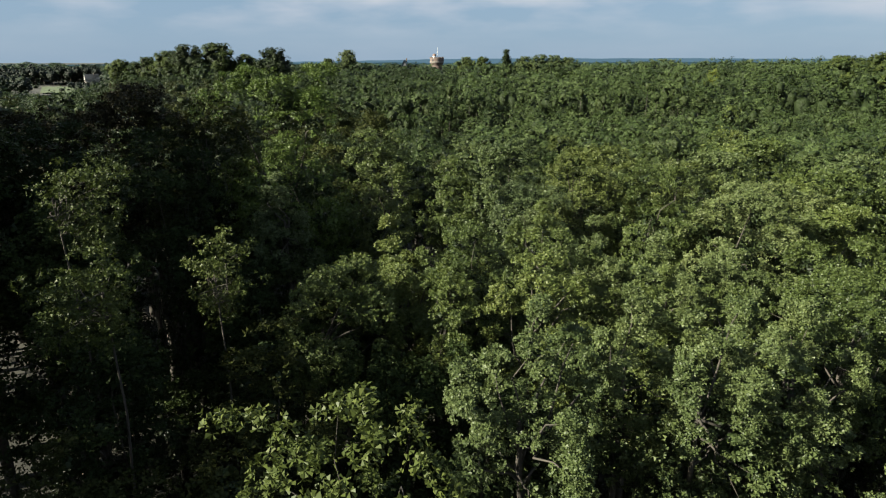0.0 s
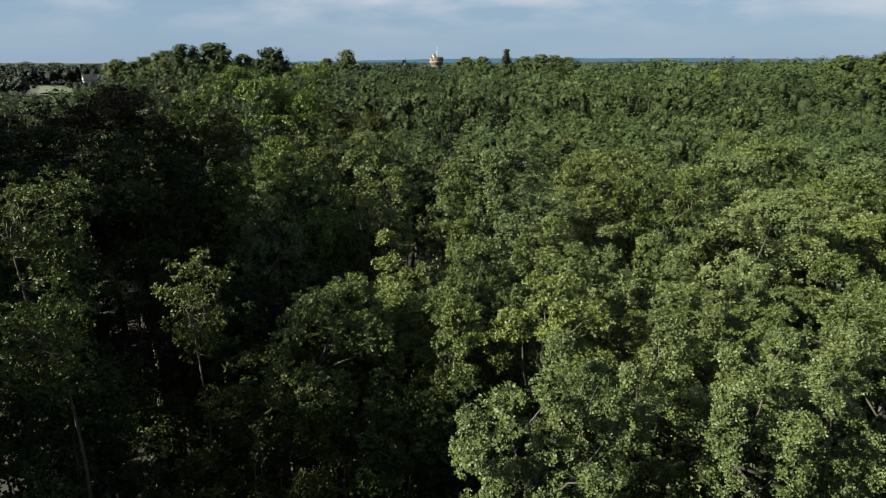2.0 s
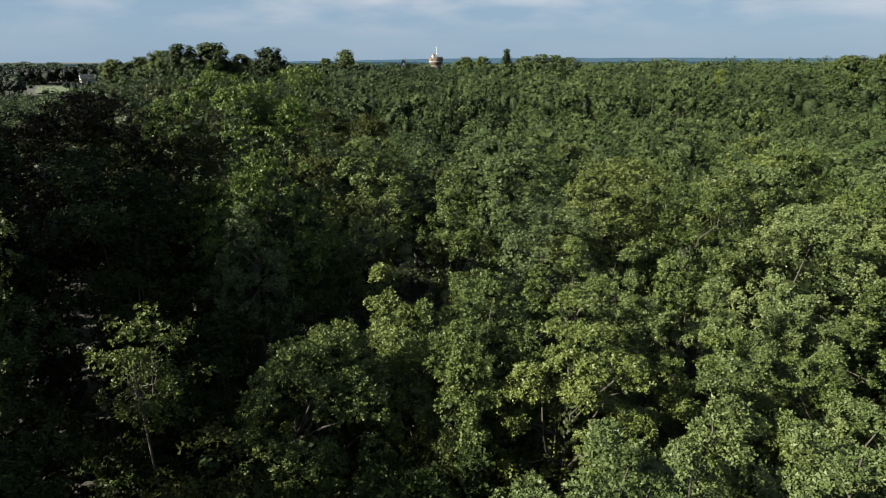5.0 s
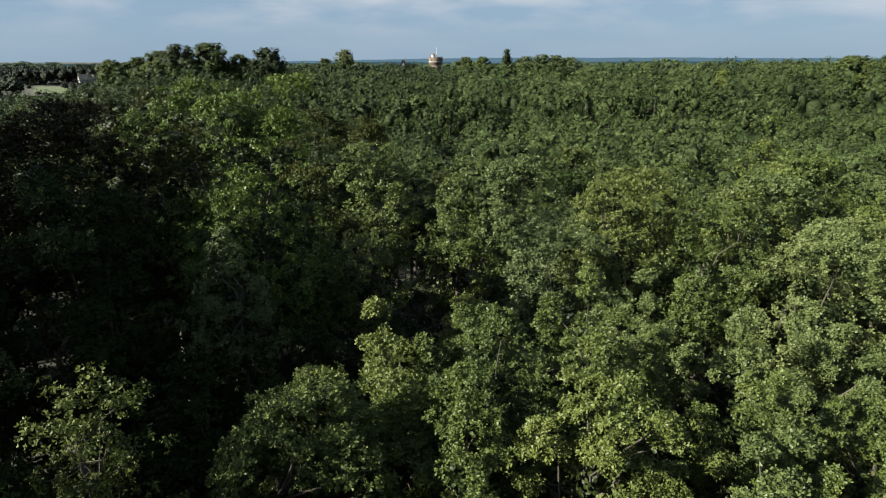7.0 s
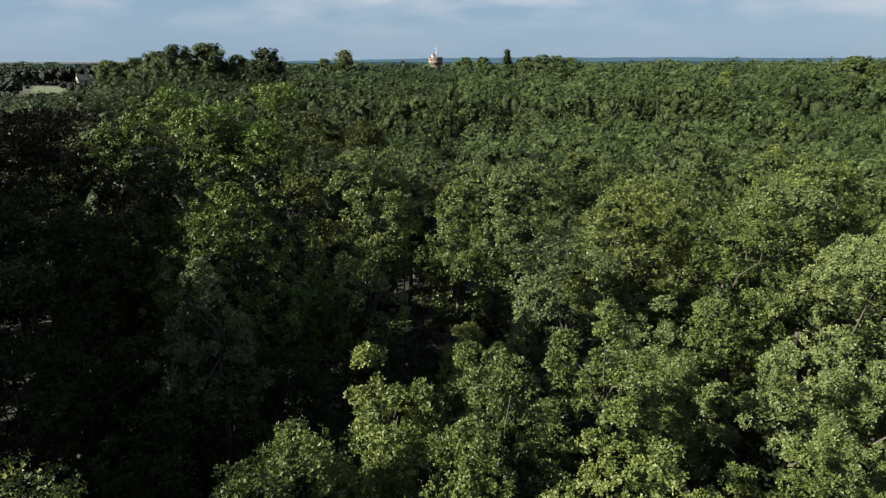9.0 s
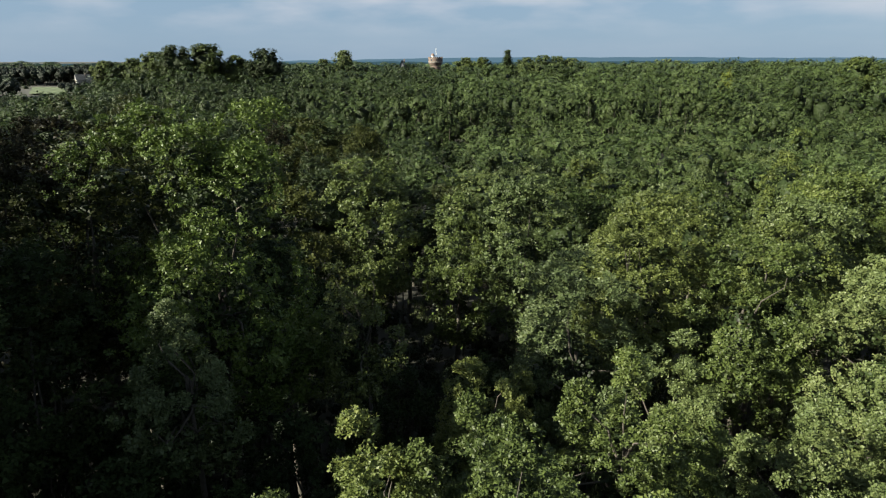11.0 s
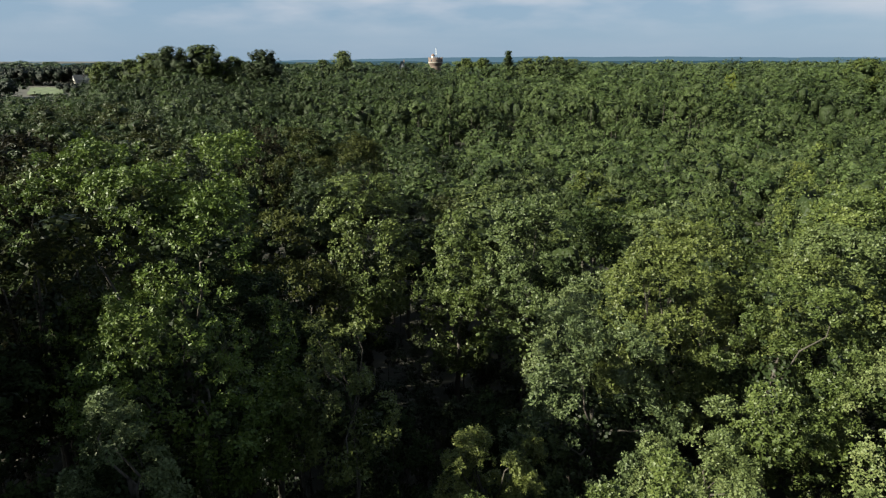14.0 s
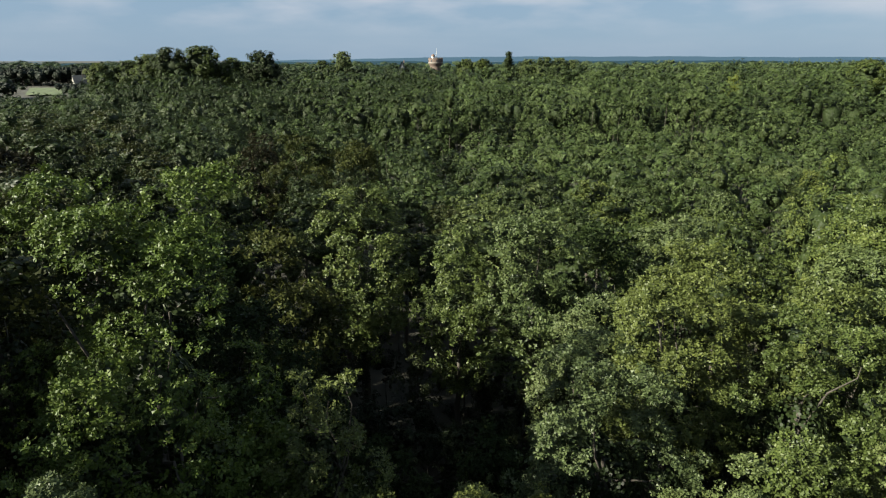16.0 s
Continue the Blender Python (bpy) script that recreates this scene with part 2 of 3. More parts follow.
def lumps(rng, centres, radii, level):
    """Uneven masses of foliage, one a bough, that fill the bough behind its leaves."""
    bv, bf = LUMP[max(1, level)]
    n = len(centres)
    rough = rng.uniform(0.72, 1.18, (n, len(bv), 1))
    stretch = rng.uniform(0.68, 1.42, (n, 1, 3)) * np.array([1.0, 1.0, 0.80])
    v = bv[None] * rough * radii[:, None, None] * stretch + centres[:, None]
    f = bf[None] + (np.arange(n) * len(bv))[:, None, None]
    return v.reshape(-1, 3), f.reshape(-1, 3)


PROFILE = {
    "round": ([0, 0.10, 0.28, 0.52, 0.8, 1], [0.15, 0.55, 0.86, 1.0, 0.88, 0.5]),
    "column": ([0, 0.15, 0.4, 0.7, 1], [0.10, 0.42, 0.75, 1.0, 0.85]),
    "cone": ([0, 1], [0.04, 1.0]),
    "shoots": ([0, 1], [0.2, 0.5]),
    "leaders": ([0, 0.15, 0.4, 0.7, 1], [0.06, 0.36, 0.72, 1.0, 0.85]),
}


def clumps_for(rng, count, radius, height, shape, ragged):
    """Centres and sizes of the boughs of a crown whose top is at 0 and whose base is at -height."""
    if shape in ("leaders", "shoots"):
        open_crown = shape == "shoots"
        # several upright stems, each with its own narrow spire of boughs
        stems = max(5 if open_crown else 3, count // (5 if open_crown else 8))
        k = np.arange(count) % stems
        turn = np.arange(stems) * 2.39996 + rng.uniform(0, 6)
        off = np.sqrt(np.arange(stems) / stems) * radius * 0.86
        top = -rng.uniform(0.0, 0.18 if open_crown else 0.32, stems) * height - (0.04 if open_crown else 0.14) * height * off / radius
        top[0] = 0.0
        u = np.clip((np.arange(count) // stems + rng.uniform(0.0, 1.0, count)) / (count / stems), 0, 1)
        r = radius * (0.15 if open_crown else 0.31) * np.interp(u, [0, 0.25, 0.6, 1], [0.05, 0.40, 0.9, 1.0]) * np.sqrt(rng.uniform(0.2, 1.0, count))
        ang = rng.uniform(0, 2 * np.pi, count)
        reach = off[k] * ((0.45 + 0.65 * (1 - u)) if open_crown else (0.72 + 0.28 * (1 - u)))
        c = np.stack([np.cos(turn[k]) * reach + np.cos(ang) * r, np.sin(turn[k]) * reach + np.sin(ang) * r,
                      top[k] - 0.25 - u * (height * 0.9 + top[k])], 1)
        c += rng.normal(size=(count, 3)) * ragged * 0.35
        c[:, 2] = np.minimum(c[:, 2], -0.2)
        return c, np.interp(u, [0, 0.2, 0.6, 1], [0.45, 0.75, 1.1, 1.25]) * rng.uniform(0.8, 1.2, count)
    u = np.sort(rng.uniform(0.0, 1.0, count) ** 0.85)
    wide = np.interp(u, *PROFILE[shape])
    ang = np.arange(count) * 2.39996 + rng.normal(size=count) * 0.5
    r = np.sqrt(rng.uniform(np.where(u < 0.45, 0.02, 0.35), 1.0)) * radius * 0.80 * wide
    c = np.stack([np.cos(ang) * r, np.sin(ang) * r, -0.06 * height - u * height * 0.88], 1)
    c += rng.normal(size=(count, 3)) * ragged * np.array([0.9, 0.9, 1.0])
    c[:, 2] = np.minimum(c[:, 2], -0.3)
    return c, rng.uniform(0.7, 1.3, count)


def crown_arrays(rng, boughs, tufts, per, radius, height, leaf, shape="round", ragged=0.3, tuft=0.34, inner=0.16, tri=False, stray=0.6, fine=False, deep=3.0, form=0.0, lump=0.8, level=1, spread=0.34, heart=0.5, heart_level=2, twigs=0):
    """Leaves of a whole crown: boughs on its outside, tufts on each bough, leaves round each tuft."""
    c, s = clumps_for(rng, boughs, radius, height, shape, ragged)
    wide = radius * spread
    mid = np.array([0, 0, -height * 0.6])
    way = c - mid
    way /= np.linalg.norm(way, axis=1, keepdims=True) + 1e-9
    kb = np.repeat(np.arange(len(c)), tufts)
    d = sphere_points(rng, len(kb)) + way[kb] * 0.75
    d[:, 2] += 0.25
    d /= np.linalg.norm(d, axis=1, keepdims=True) + 1e-9
    reach = np.where(rng.uniform(size=len(kb)) < 0.16, rng.uniform(1.1, 1.5, len(kb)), rng.uniform(0.78, 1.12, len(kb))) if twigs else rng.uniform(0.7, 1.15, len(kb))
    tc = c[kb] + d * (s[kb] * wide * reach)[:, None]
    tc[:, 2] = np.minimum(tc[:, 2], -tuft * 0.5)
    ts = tuft * rng.uniform(0.65, 1.35, len(kb))
    coarse = np.where(tc[:, 2] > -height * 0.60, 1.0, 1.5) if fine else np.ones(len(tc))
    want = per * (ts / tuft) ** 2 * rng.uniform(0.7, 1.3, len(tc)) / coarse ** 2
    k = np.repeat(np.arange(len(tc)), np.maximum(1, want).astype(int))
    e = sphere_points(rng, len(k)) + d[k] * 0.55
    e /= np.linalg.norm(e, axis=1, keepdims=True) + 1e-9
    at = tc[k] + e * (ts[k] * rng.uniform(0.3, 1.0, len(k)) ** 0.6)[:, None] * np.array([1.0, 1.0, 0.85])
    heart_way = at - mid
    heart_way /= np.linalg.norm(heart_way, axis=1, keepdims=True) + 1e-9
    face = e * 0.45 * (1 - form) + d[k] * 0.25 + heart_way * (0.35 + 0.6 * form)
    v1, f1 = rosettes(rng, at, face, leaf * coarse[k], stray, twigs) if twigs else leaves(rng, at, face, leaf * coarse[k], tri, stray)
    # larger leaves deep inside keep the crown from being see-through
    m = int(len(k) * inner)
    if m:
        kq = rng.integers(len(c), size=m)
        q = c[kq] + sphere_points(rng, m) * (rng.uniform(0, 1, m) ** 0.5 * s[kq] * wide * 0.6)[:, None]
        v2, f2 = leaves(rng, q, way[kq] * 0.5, leaf * 1.9, tri, 0.8)
        v1, f1 = np.concatenate([v1, v2]), np.concatenate([f1, f2 + len(v1)])
        u = rng.uniform(0.12, 0.95, m)
        g = np.interp(u, *PROFILE[shape]) * radius * 0.5 * np.sqrt(rng.uniform(size=m))
        ang = rng.uniform(0, 2 * np.pi, m)
        core = np.stack([np.cos(ang) * g, np.sin(ang) * g, -u * height], 1)
        v2, f2 = leaves(rng, core, sphere_points(rng, m), leaf * deep, tri, 0.8)
        v1, f1 = np.concatenate([v1, v2]), np.concatenate([f1, f2 + len(v1)])
    bv, bf = lumps(rng, c, s * wide * lump, level) if lump else (np.zeros((0, 3)), np.zeros((0, 3), int))
    hv, hf = LUMP[heart_level if level else 1]
    hv = hv * rng.uniform(0.72, 1.18, (len(hv), 1)) * np.array([radius * heart, radius * heart, height * 0.46 * min(1.0, heart * 1.25)])
    hv[:, :2] *= np.interp(hv[:, 2:3] / height, [-0.5, 0.1, 0.5], [0.9, 1.0, 0.6])
    hv[:, 2] -= height * 0.60
    bv, bf = np.concatenate([hv, bv]), np.concatenate([hf, bf + len(hv)])
    return np.concatenate([bv, v1]), np.concatenate([bf, f1 + len(bv)]), c, len(bf)


def tube(path, radii, sides=7):
    """A tapered tube along points: corners and four-cornered faces."""
    path = [Vector(p) for p in path]
    vs, fs = [], []
    for i, p in enumerate(path):
        way = (path[min(i + 1, len(path) - 1)] - path[max(i - 1, 0)]).normalized()
        a = way.cross(Vector((0.31, 0.87, 0.22))).normalized()
        b = way.cross(a)
        for j in range(sides):
            t = 2 * math.pi * j / sides
            vs.append(p + (a * math.cos(t) + b * math.sin(t)) * radii[i])
    for i in range(len(path) - 1):
        for j in range(sides):
            fs.append((i * sides + j, i * sides + (j + 1) % sides, (i + 1) * sides + (j + 1) % sides, (i + 1) * sides + j))
    return np.array([tuple(v) for v in vs]), np.array(fs)


def halved(f):
    """Four-cornered faces as three-cornered ones."""
    return np.concatenate([f[:, [0, 1, 2]], f[:, [0, 2, 3]]])


def wobble(rng, a, b, steps, amount):
    a, b = np.array(a, float), np.array(b, float)
    t = np.linspace(0, 1, steps)[:, None]
    p = a + (b - a) * t
    p[1:-1] += rng.normal(size=(steps - 2, 3)) * amount
    return p


def make_tree(name, label, seed, top, radius, crown_h, mat, leaf=0.15, boughs=22, tufts=9, per=40, shape="round", ragged=0.35,
              tuft=0.34, limbs=7, inner=0.16, category="tree", group="", tri=False, stray=0.6, fine=False, deep=3.0, form=0.0, lump=0.8, level=1, mass=None, spread=0.34, heart=0.5, twigs=0):
    """A tree whose foot is the origin and whose crown ends at height top: trunk, limbs and crown."""
    rng = np.random.default_rng(seed)
    root = new(name)
    tagged(root, label, category, group)
    v, f, c, solid = crown_arrays(rng, boughs, tufts, per, radius, crown_h, leaf, shape, ragged, tuft, inner, tri, stray, fine, deep, form, lump, level, spread, heart, twigs=twigs)
    v[:, 2] += top
    c = c + np.array([0, 0, top])
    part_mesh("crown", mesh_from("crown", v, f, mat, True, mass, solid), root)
    base = (0.10 + 0.045 * radius) * (0.45 if shape == "shoots" else 1.0)
    fork = top - crown_h * 0.85
    tip = top - crown_h * 0.45
    path = wobble(rng, (0, 0, -0.3), (rng.normal() * 0.3, rng.normal() * 0.3, tip), 7, 0.10)
    rad = base * np.linspace(1.25, 0.28, 7)
    v, f = tube(path, rad, 8)
    part_mesh("trunk", mesh_from("trunk", v, f, BARK, True), root)
    if limbs:
        order = rng.permutation(len(c))[:limbs]
        for i in order:
            t = rng.uniform(0.0, 0.75)
            z = fork + (tip - fork) * t
            j = np.interp(z, path[:, 2], np.arange(7))
            a = path[int(j)] + (path[min(int(j) + 1, 6)] - path[int(j)]) * (j - int(j))
            b = c[i]
            p = wobble(rng, a, b, 5, 0.14)
            p[1:4, 2] += np.array([0.0, 0.05, 0.08]) * np.linalg.norm(b - a)
            v, f = tube(p, base * 0.24 * np.linspace(1, 0.2, 5), 6)
            part_mesh("limb", mesh_from("limb", v, f, BARK, True), root)
    return root


# ---- ground ----
def ground_mesh():
    n = 90
    u = np.sign(np.linspace(-1, 1, n)) * np.abs(np.linspace(-1, 1, n)) ** 2.2
    x, y = np.meshgrid(u * 6000, u * 6000)
    z = 0.5 * np.sin(x * 0.021) * np.cos(y * 0.017)
    v = np.stack([x, y, z], -1).reshape(-1, 3)
    i = np.arange(n * n).reshape(n, n)
    f = np.stack([i[:-1, :-1], i[:-1, 1:], i[1:, 1:], i[1:, :-1]], -1).reshape(-1, 4)
    return mesh_from("ground", v, f, SOIL, True)


ground = tagged(new("ground", ground_mesh()), "dark woodland floor of soil and leaf litter", "ground", kind="structure")

# ---- trees beside the flight line: x, y, top, crown radius, crown height, leaves, shape ----


KIND_WORDS = {
    "oak": "green-leaved oak", "sunny": "tall sunlit green oak", "pale": "pale green poplar-like tree", "blue": "blue-green broadleaf tree",
    "yellow": "yellow-green broadleaf tree", "deep": "deep green shaded tree", "brown": "brownish half-bare tree", "copper": "dark copper-brown broadleaf tree",
}
SHAPE_WORDS = {"round": "with a dense rounded crown", "column": "with an upright pointed crown", "ragged": "with a loose ragged crown", "sapling": "with a small open crown", "leaders": "with several upright leafy spires"}
KIND_NAME = {"oak": "oak_tree", "sunny": "oak_tree", "pale": "poplar_tree", "blue": "broadleaf_tree", "yellow": "broadleaf_tree", "deep": "woodland_tree", "brown": "woodland_tree", "copper": "copper_tree"}
planted = []


def plant(x, y, top, radius, crown_h, kind, shape, hidden=False):
    """One tree of the near stand, with finer leaves the nearer it stands to the flight line."""
    seed = int(abs(x) * 977 + abs(y) * 131 + top * 17)
    near = max(1.45 * (27.0 - top), math.hypot(x, max(0.0, y - 17.0)))
    if hidden:
        near = 99.0
    leaf, tuft = 0.18, 0.38
    for limit, fine_leaf, fine_tuft in ((36, 0.130, 0.31), (26, 0.105, 0.26), (18, 0.085, 0.22), (12, 0.078, 0.20)):
        if near < limit:
            leaf, tuft = fine_leaf, fine_tuft
    if kind in ("deep", "brown", "copper"):
        leaf, tuft = leaf * 1.5, tuft * 1.2
    if hidden:
        leaf, tuft = 0.60, 0.7
    if shape == "sapling":
        leaf, tuft = 0.072, 0.16
    area = 4 * radius * crown_h + 4 * radius * radius
    loose = shape in ("ragged", "sapling")
    spires = shape in ("leaders", "sapling")
    boughs = 90 if shape == "sapling" else int(area / ((0.34 if spires else 0.46) * radius * radius)) + 6
    total = area * (0.50 if shape == "sapling" else 0.72 if loose else 0.82) / (1.3 * leaf * leaf)
    tufts = max(5, int(area * 0.34 / (tuft * tuft) / boughs))
    look_of = LEAF_FINE if shape == "sapling" else LEAF_MID[kind] if hidden else LEAF[kind]
    tree = make_tree(KIND_NAME[kind], KIND_WORDS[kind] + " " + SHAPE_WORDS[shape], seed, top, radius, crown_h, look_of, leaf,
                     boughs, tufts, total / boughs / tufts, "shoots" if shape == "sapling" else "leaders" if spires else "column" if shape == "column" else "round", 0.5 if loose else 0.28,
                     tuft, 15 if near < 16 else 9 if near < 30 else 5, 0.0, tri=True, stray=0.50, fine=not hidden and shape != "sapling", deep=1.9, form=0.15 if near < 30 else 0.35,
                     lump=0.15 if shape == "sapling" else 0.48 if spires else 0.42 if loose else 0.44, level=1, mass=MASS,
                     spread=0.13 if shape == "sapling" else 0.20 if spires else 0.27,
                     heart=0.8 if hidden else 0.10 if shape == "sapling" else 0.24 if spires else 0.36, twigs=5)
    tree.matrix_basis = pose(x, y, 0)
    planted.append((x, y, radius))
    return tree

plant(-1.2, 5.8, 23.8, 1.5, 4.5, "yellow", "sapling")
plant(2.5, 14.2, 21.3, 2.5, 7, "pale", "leaders")
plant(5.7, 16.4, 21.5, 1.9, 7, "pale", "leaders")
plant(8.0, 15.6, 21.1, 2.1, 7, "pale", "leaders")
plant(11.2, 17.6, 20.3, 2.6, 7, "pale", "leaders")
plant(15.2, 20.5, 19.8, 3.0, 7, "oak", "round")
plant(-1.9, 22.4, 21.4, 2.8, 7, "oak", "leaders")
plant(-3.6, 19.6, 20.5, 2.3, 6, "oak", "round")
plant(-4.0, 22.4, 19.6, 1.8, 6, "oak", "leaders")
plant(0.2, 24.6, 20.6, 1.8, 6, "oak", "leaders")
plant(1.0, 21.8, 21.1, 1.5, 6, "oak", "round")
plant(0.2, 19.6, 19.7, 1.5, 6, "oak", "round")
plant(1.0, 31.2, 18.4, 2.3, 6, "yellow", "leaders")
plant(3.3, 19.8, 21.8, 2.0, 7, "oak", "leaders")
plant(4.2, 25.3, 21.4, 2.7, 7, "oak", "leaders")
plant(7.2, 20.6, 20.3, 2.2, 7, "oak", "leaders")
plant(9.6, 25.5, 19.8, 2.9, 7, "pale", "leaders")
plant(11.2, 21.6, 19.3, 2.2, 6, "oak", "leaders")
plant(5.2, 34.8, 20.3, 3.2, 8, "blue", "round")
plant(7.8, 30.8, 19.4, 2.6, 7, "pale", "leaders")
plant(12.5, 35.6, 21.2, 3.1, 8, "oak", "round")
plant(16.2, 32.0, 20.6, 3.2, 8, "pale", "round")
plant(8.6, 38.6, 21.6, 2.9, 8, "yellow", "round")
plant(11.4, 43.8, 21.0, 3.2, 8, "yellow", "round")
plant(15.6, 40.0, 20.4, 3.2, 8, "yellow", "round")
plant(19.6, 44.0, 20.6, 3.5, 8, "pale", "round")
plant(23.6, 50.0, 20.2, 3.6, 8, "oak", "round")
plant(20.6, 37.0, 19.6, 3.2, 8, "pale", "round")
plant(13.6, 27.0, 19.0, 2.8, 7, "pale", "leaders")
plant(18.0, 27.0, 19.2, 3.2, 7, "oak", "round")
plant(23.5, 35.0, 18.8, 3.4, 8, "oak", "round")
plant(25.5, 43.0, 19.4, 3.6, 8, "oak", "round")
plant(5.6, 53.2, 20.3, 3.4, 12, "pale", "round")
plant(-6.2, 60.0, 20.6, 4.2, 13, "oak", "round")
plant(1.0, 57.0, 18.4, 3.2, 12, "oak", "round")
plant(11.0, 57.0, 18.6, 3.8, 11, "deep", "round")
plant(17.2, 60.0, 18.6, 3.6, 8, "blue", "round")
plant(-8.0, 31.4, 26.8, 3.9, 11, "sunny", "ragged")
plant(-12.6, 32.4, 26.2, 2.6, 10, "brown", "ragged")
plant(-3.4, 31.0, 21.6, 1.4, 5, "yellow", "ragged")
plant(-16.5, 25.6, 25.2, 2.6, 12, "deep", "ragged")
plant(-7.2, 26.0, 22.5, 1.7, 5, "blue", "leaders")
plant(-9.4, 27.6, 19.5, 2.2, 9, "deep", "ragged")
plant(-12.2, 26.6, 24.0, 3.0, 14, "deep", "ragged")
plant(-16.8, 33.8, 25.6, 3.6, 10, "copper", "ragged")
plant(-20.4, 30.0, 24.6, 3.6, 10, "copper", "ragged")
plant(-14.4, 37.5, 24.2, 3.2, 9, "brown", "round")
plant(-10.0, 16.8, 24.7, 1.3, 2.8, "oak", "sapling")
plant(-8.6, 13.6, 22.9, 1.4, 2.4, "oak", "sapling")
plant(-6.5, 16.9, 22.5, 1.0, 2.8, "oak", "sapling")
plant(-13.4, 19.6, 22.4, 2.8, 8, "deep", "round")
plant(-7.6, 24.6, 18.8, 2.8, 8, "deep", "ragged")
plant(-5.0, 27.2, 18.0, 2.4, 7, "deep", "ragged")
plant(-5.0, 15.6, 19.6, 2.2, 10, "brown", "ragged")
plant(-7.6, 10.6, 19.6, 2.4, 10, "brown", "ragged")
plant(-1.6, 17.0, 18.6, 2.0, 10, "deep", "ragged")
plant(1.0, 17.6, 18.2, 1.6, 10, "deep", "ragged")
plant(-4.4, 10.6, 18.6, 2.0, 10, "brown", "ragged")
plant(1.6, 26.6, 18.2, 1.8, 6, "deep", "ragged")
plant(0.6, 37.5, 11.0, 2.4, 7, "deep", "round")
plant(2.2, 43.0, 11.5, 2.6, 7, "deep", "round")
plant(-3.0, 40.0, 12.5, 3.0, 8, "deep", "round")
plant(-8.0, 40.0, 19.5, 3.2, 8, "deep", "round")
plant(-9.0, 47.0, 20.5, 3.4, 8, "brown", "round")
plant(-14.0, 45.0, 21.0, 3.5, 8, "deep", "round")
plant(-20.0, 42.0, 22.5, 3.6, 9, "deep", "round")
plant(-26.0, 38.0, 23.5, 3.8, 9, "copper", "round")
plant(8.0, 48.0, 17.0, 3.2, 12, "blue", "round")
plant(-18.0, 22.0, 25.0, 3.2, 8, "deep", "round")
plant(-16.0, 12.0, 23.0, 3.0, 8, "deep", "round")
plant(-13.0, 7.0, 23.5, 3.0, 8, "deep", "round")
plant(5.5, 9.0, 19.0, 2.4, 6, "pale", "leaders")
plant(9.5, 10.5, 19.0, 2.4, 6, "pale", "leaders")
plant(28.0, 54.0, 20.0, 3.8, 8, "oak", "round")
plant(31.0, 46.0, 19.0, 3.8, 8, "oak", "round")
plant(44.0, 121.0, 14.8, 3.4, 7, "pale", "round")
plant(50.5, 108.0, 14.6, 3.6, 7, "pale", "round")

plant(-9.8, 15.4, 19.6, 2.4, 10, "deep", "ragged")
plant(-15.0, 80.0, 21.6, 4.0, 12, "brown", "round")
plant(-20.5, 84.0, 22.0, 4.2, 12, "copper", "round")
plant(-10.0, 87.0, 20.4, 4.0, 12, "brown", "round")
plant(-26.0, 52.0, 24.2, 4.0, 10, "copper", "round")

# unseen tall trees placed beside and behind the line of flight to shade the hollow
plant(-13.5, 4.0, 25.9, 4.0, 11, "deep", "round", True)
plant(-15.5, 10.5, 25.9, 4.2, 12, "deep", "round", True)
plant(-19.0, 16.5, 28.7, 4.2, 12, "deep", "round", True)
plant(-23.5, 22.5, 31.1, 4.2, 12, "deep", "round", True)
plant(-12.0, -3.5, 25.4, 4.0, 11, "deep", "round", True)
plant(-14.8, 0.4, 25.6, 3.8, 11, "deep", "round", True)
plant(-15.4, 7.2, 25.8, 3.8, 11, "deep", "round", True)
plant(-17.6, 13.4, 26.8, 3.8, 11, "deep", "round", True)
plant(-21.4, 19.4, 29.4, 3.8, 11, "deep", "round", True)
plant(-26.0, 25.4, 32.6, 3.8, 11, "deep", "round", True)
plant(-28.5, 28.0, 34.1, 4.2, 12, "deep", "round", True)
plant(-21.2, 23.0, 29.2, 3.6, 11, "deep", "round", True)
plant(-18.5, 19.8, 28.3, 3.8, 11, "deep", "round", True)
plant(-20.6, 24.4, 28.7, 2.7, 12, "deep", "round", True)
plant(-6.0, -8.0, 24.0, 3.6, 10, "oak", "round", True)
plant(2.0, -6.0, 22.0, 3.6, 9, "oak", "round", True)
plant(9.0, -3.0, 21.0, 3.6, 9, "oak", "round", True)

# ---- the wood beyond ----
def canopy(x, y):
    """Height of the tree tops over the plan: a dip of young growth, then older woods with an uneven edge behind, and open land to the left."""
    past = y
    y = y + np.interp(y, [110, 160, 240, 320], [0, 1, 1, 0]) * (15 * np.sin(x * 0.031 + 0.6) + 9 * np.sin(x * 0.083 + 2.0))
    h = np.interp(y, [0, 50, 65, 100, 130, 180, 184, 235, 310, 380, 450, 520, 700, 900], [19, 18.5, 17, 14.5, 13.0, 12.5, 19, 20.5, 22.5, 24, 24.8, 24, 19, 18])
    s = x / np.maximum(y, 20.0)
    h = h + np.interp(s, [-0.8, -0.45, -0.2, 0.0], [7, 5, 1, 0]) * np.interp(y, [60, 90, 200, 260], [1, 1.2, 1.0, 0.0])
    h = h + np.interp(s, [0.1, 0.35, 0.6], [0, 2, 4]) * np.interp(y, [150, 200, 400, 600], [0, 1, 0.8, 0])
    low = np.interp(s, [-0.56, -0.50], [1, 0])
    return h * (1 - low) + low * np.interp(past, [60, 110, 170, 300, 450, 700, 760], [22, 19, 15, 10, 5, 4, 17])


def inside(x, y, margin):
    return abs(x) < 0.78 * y + margin


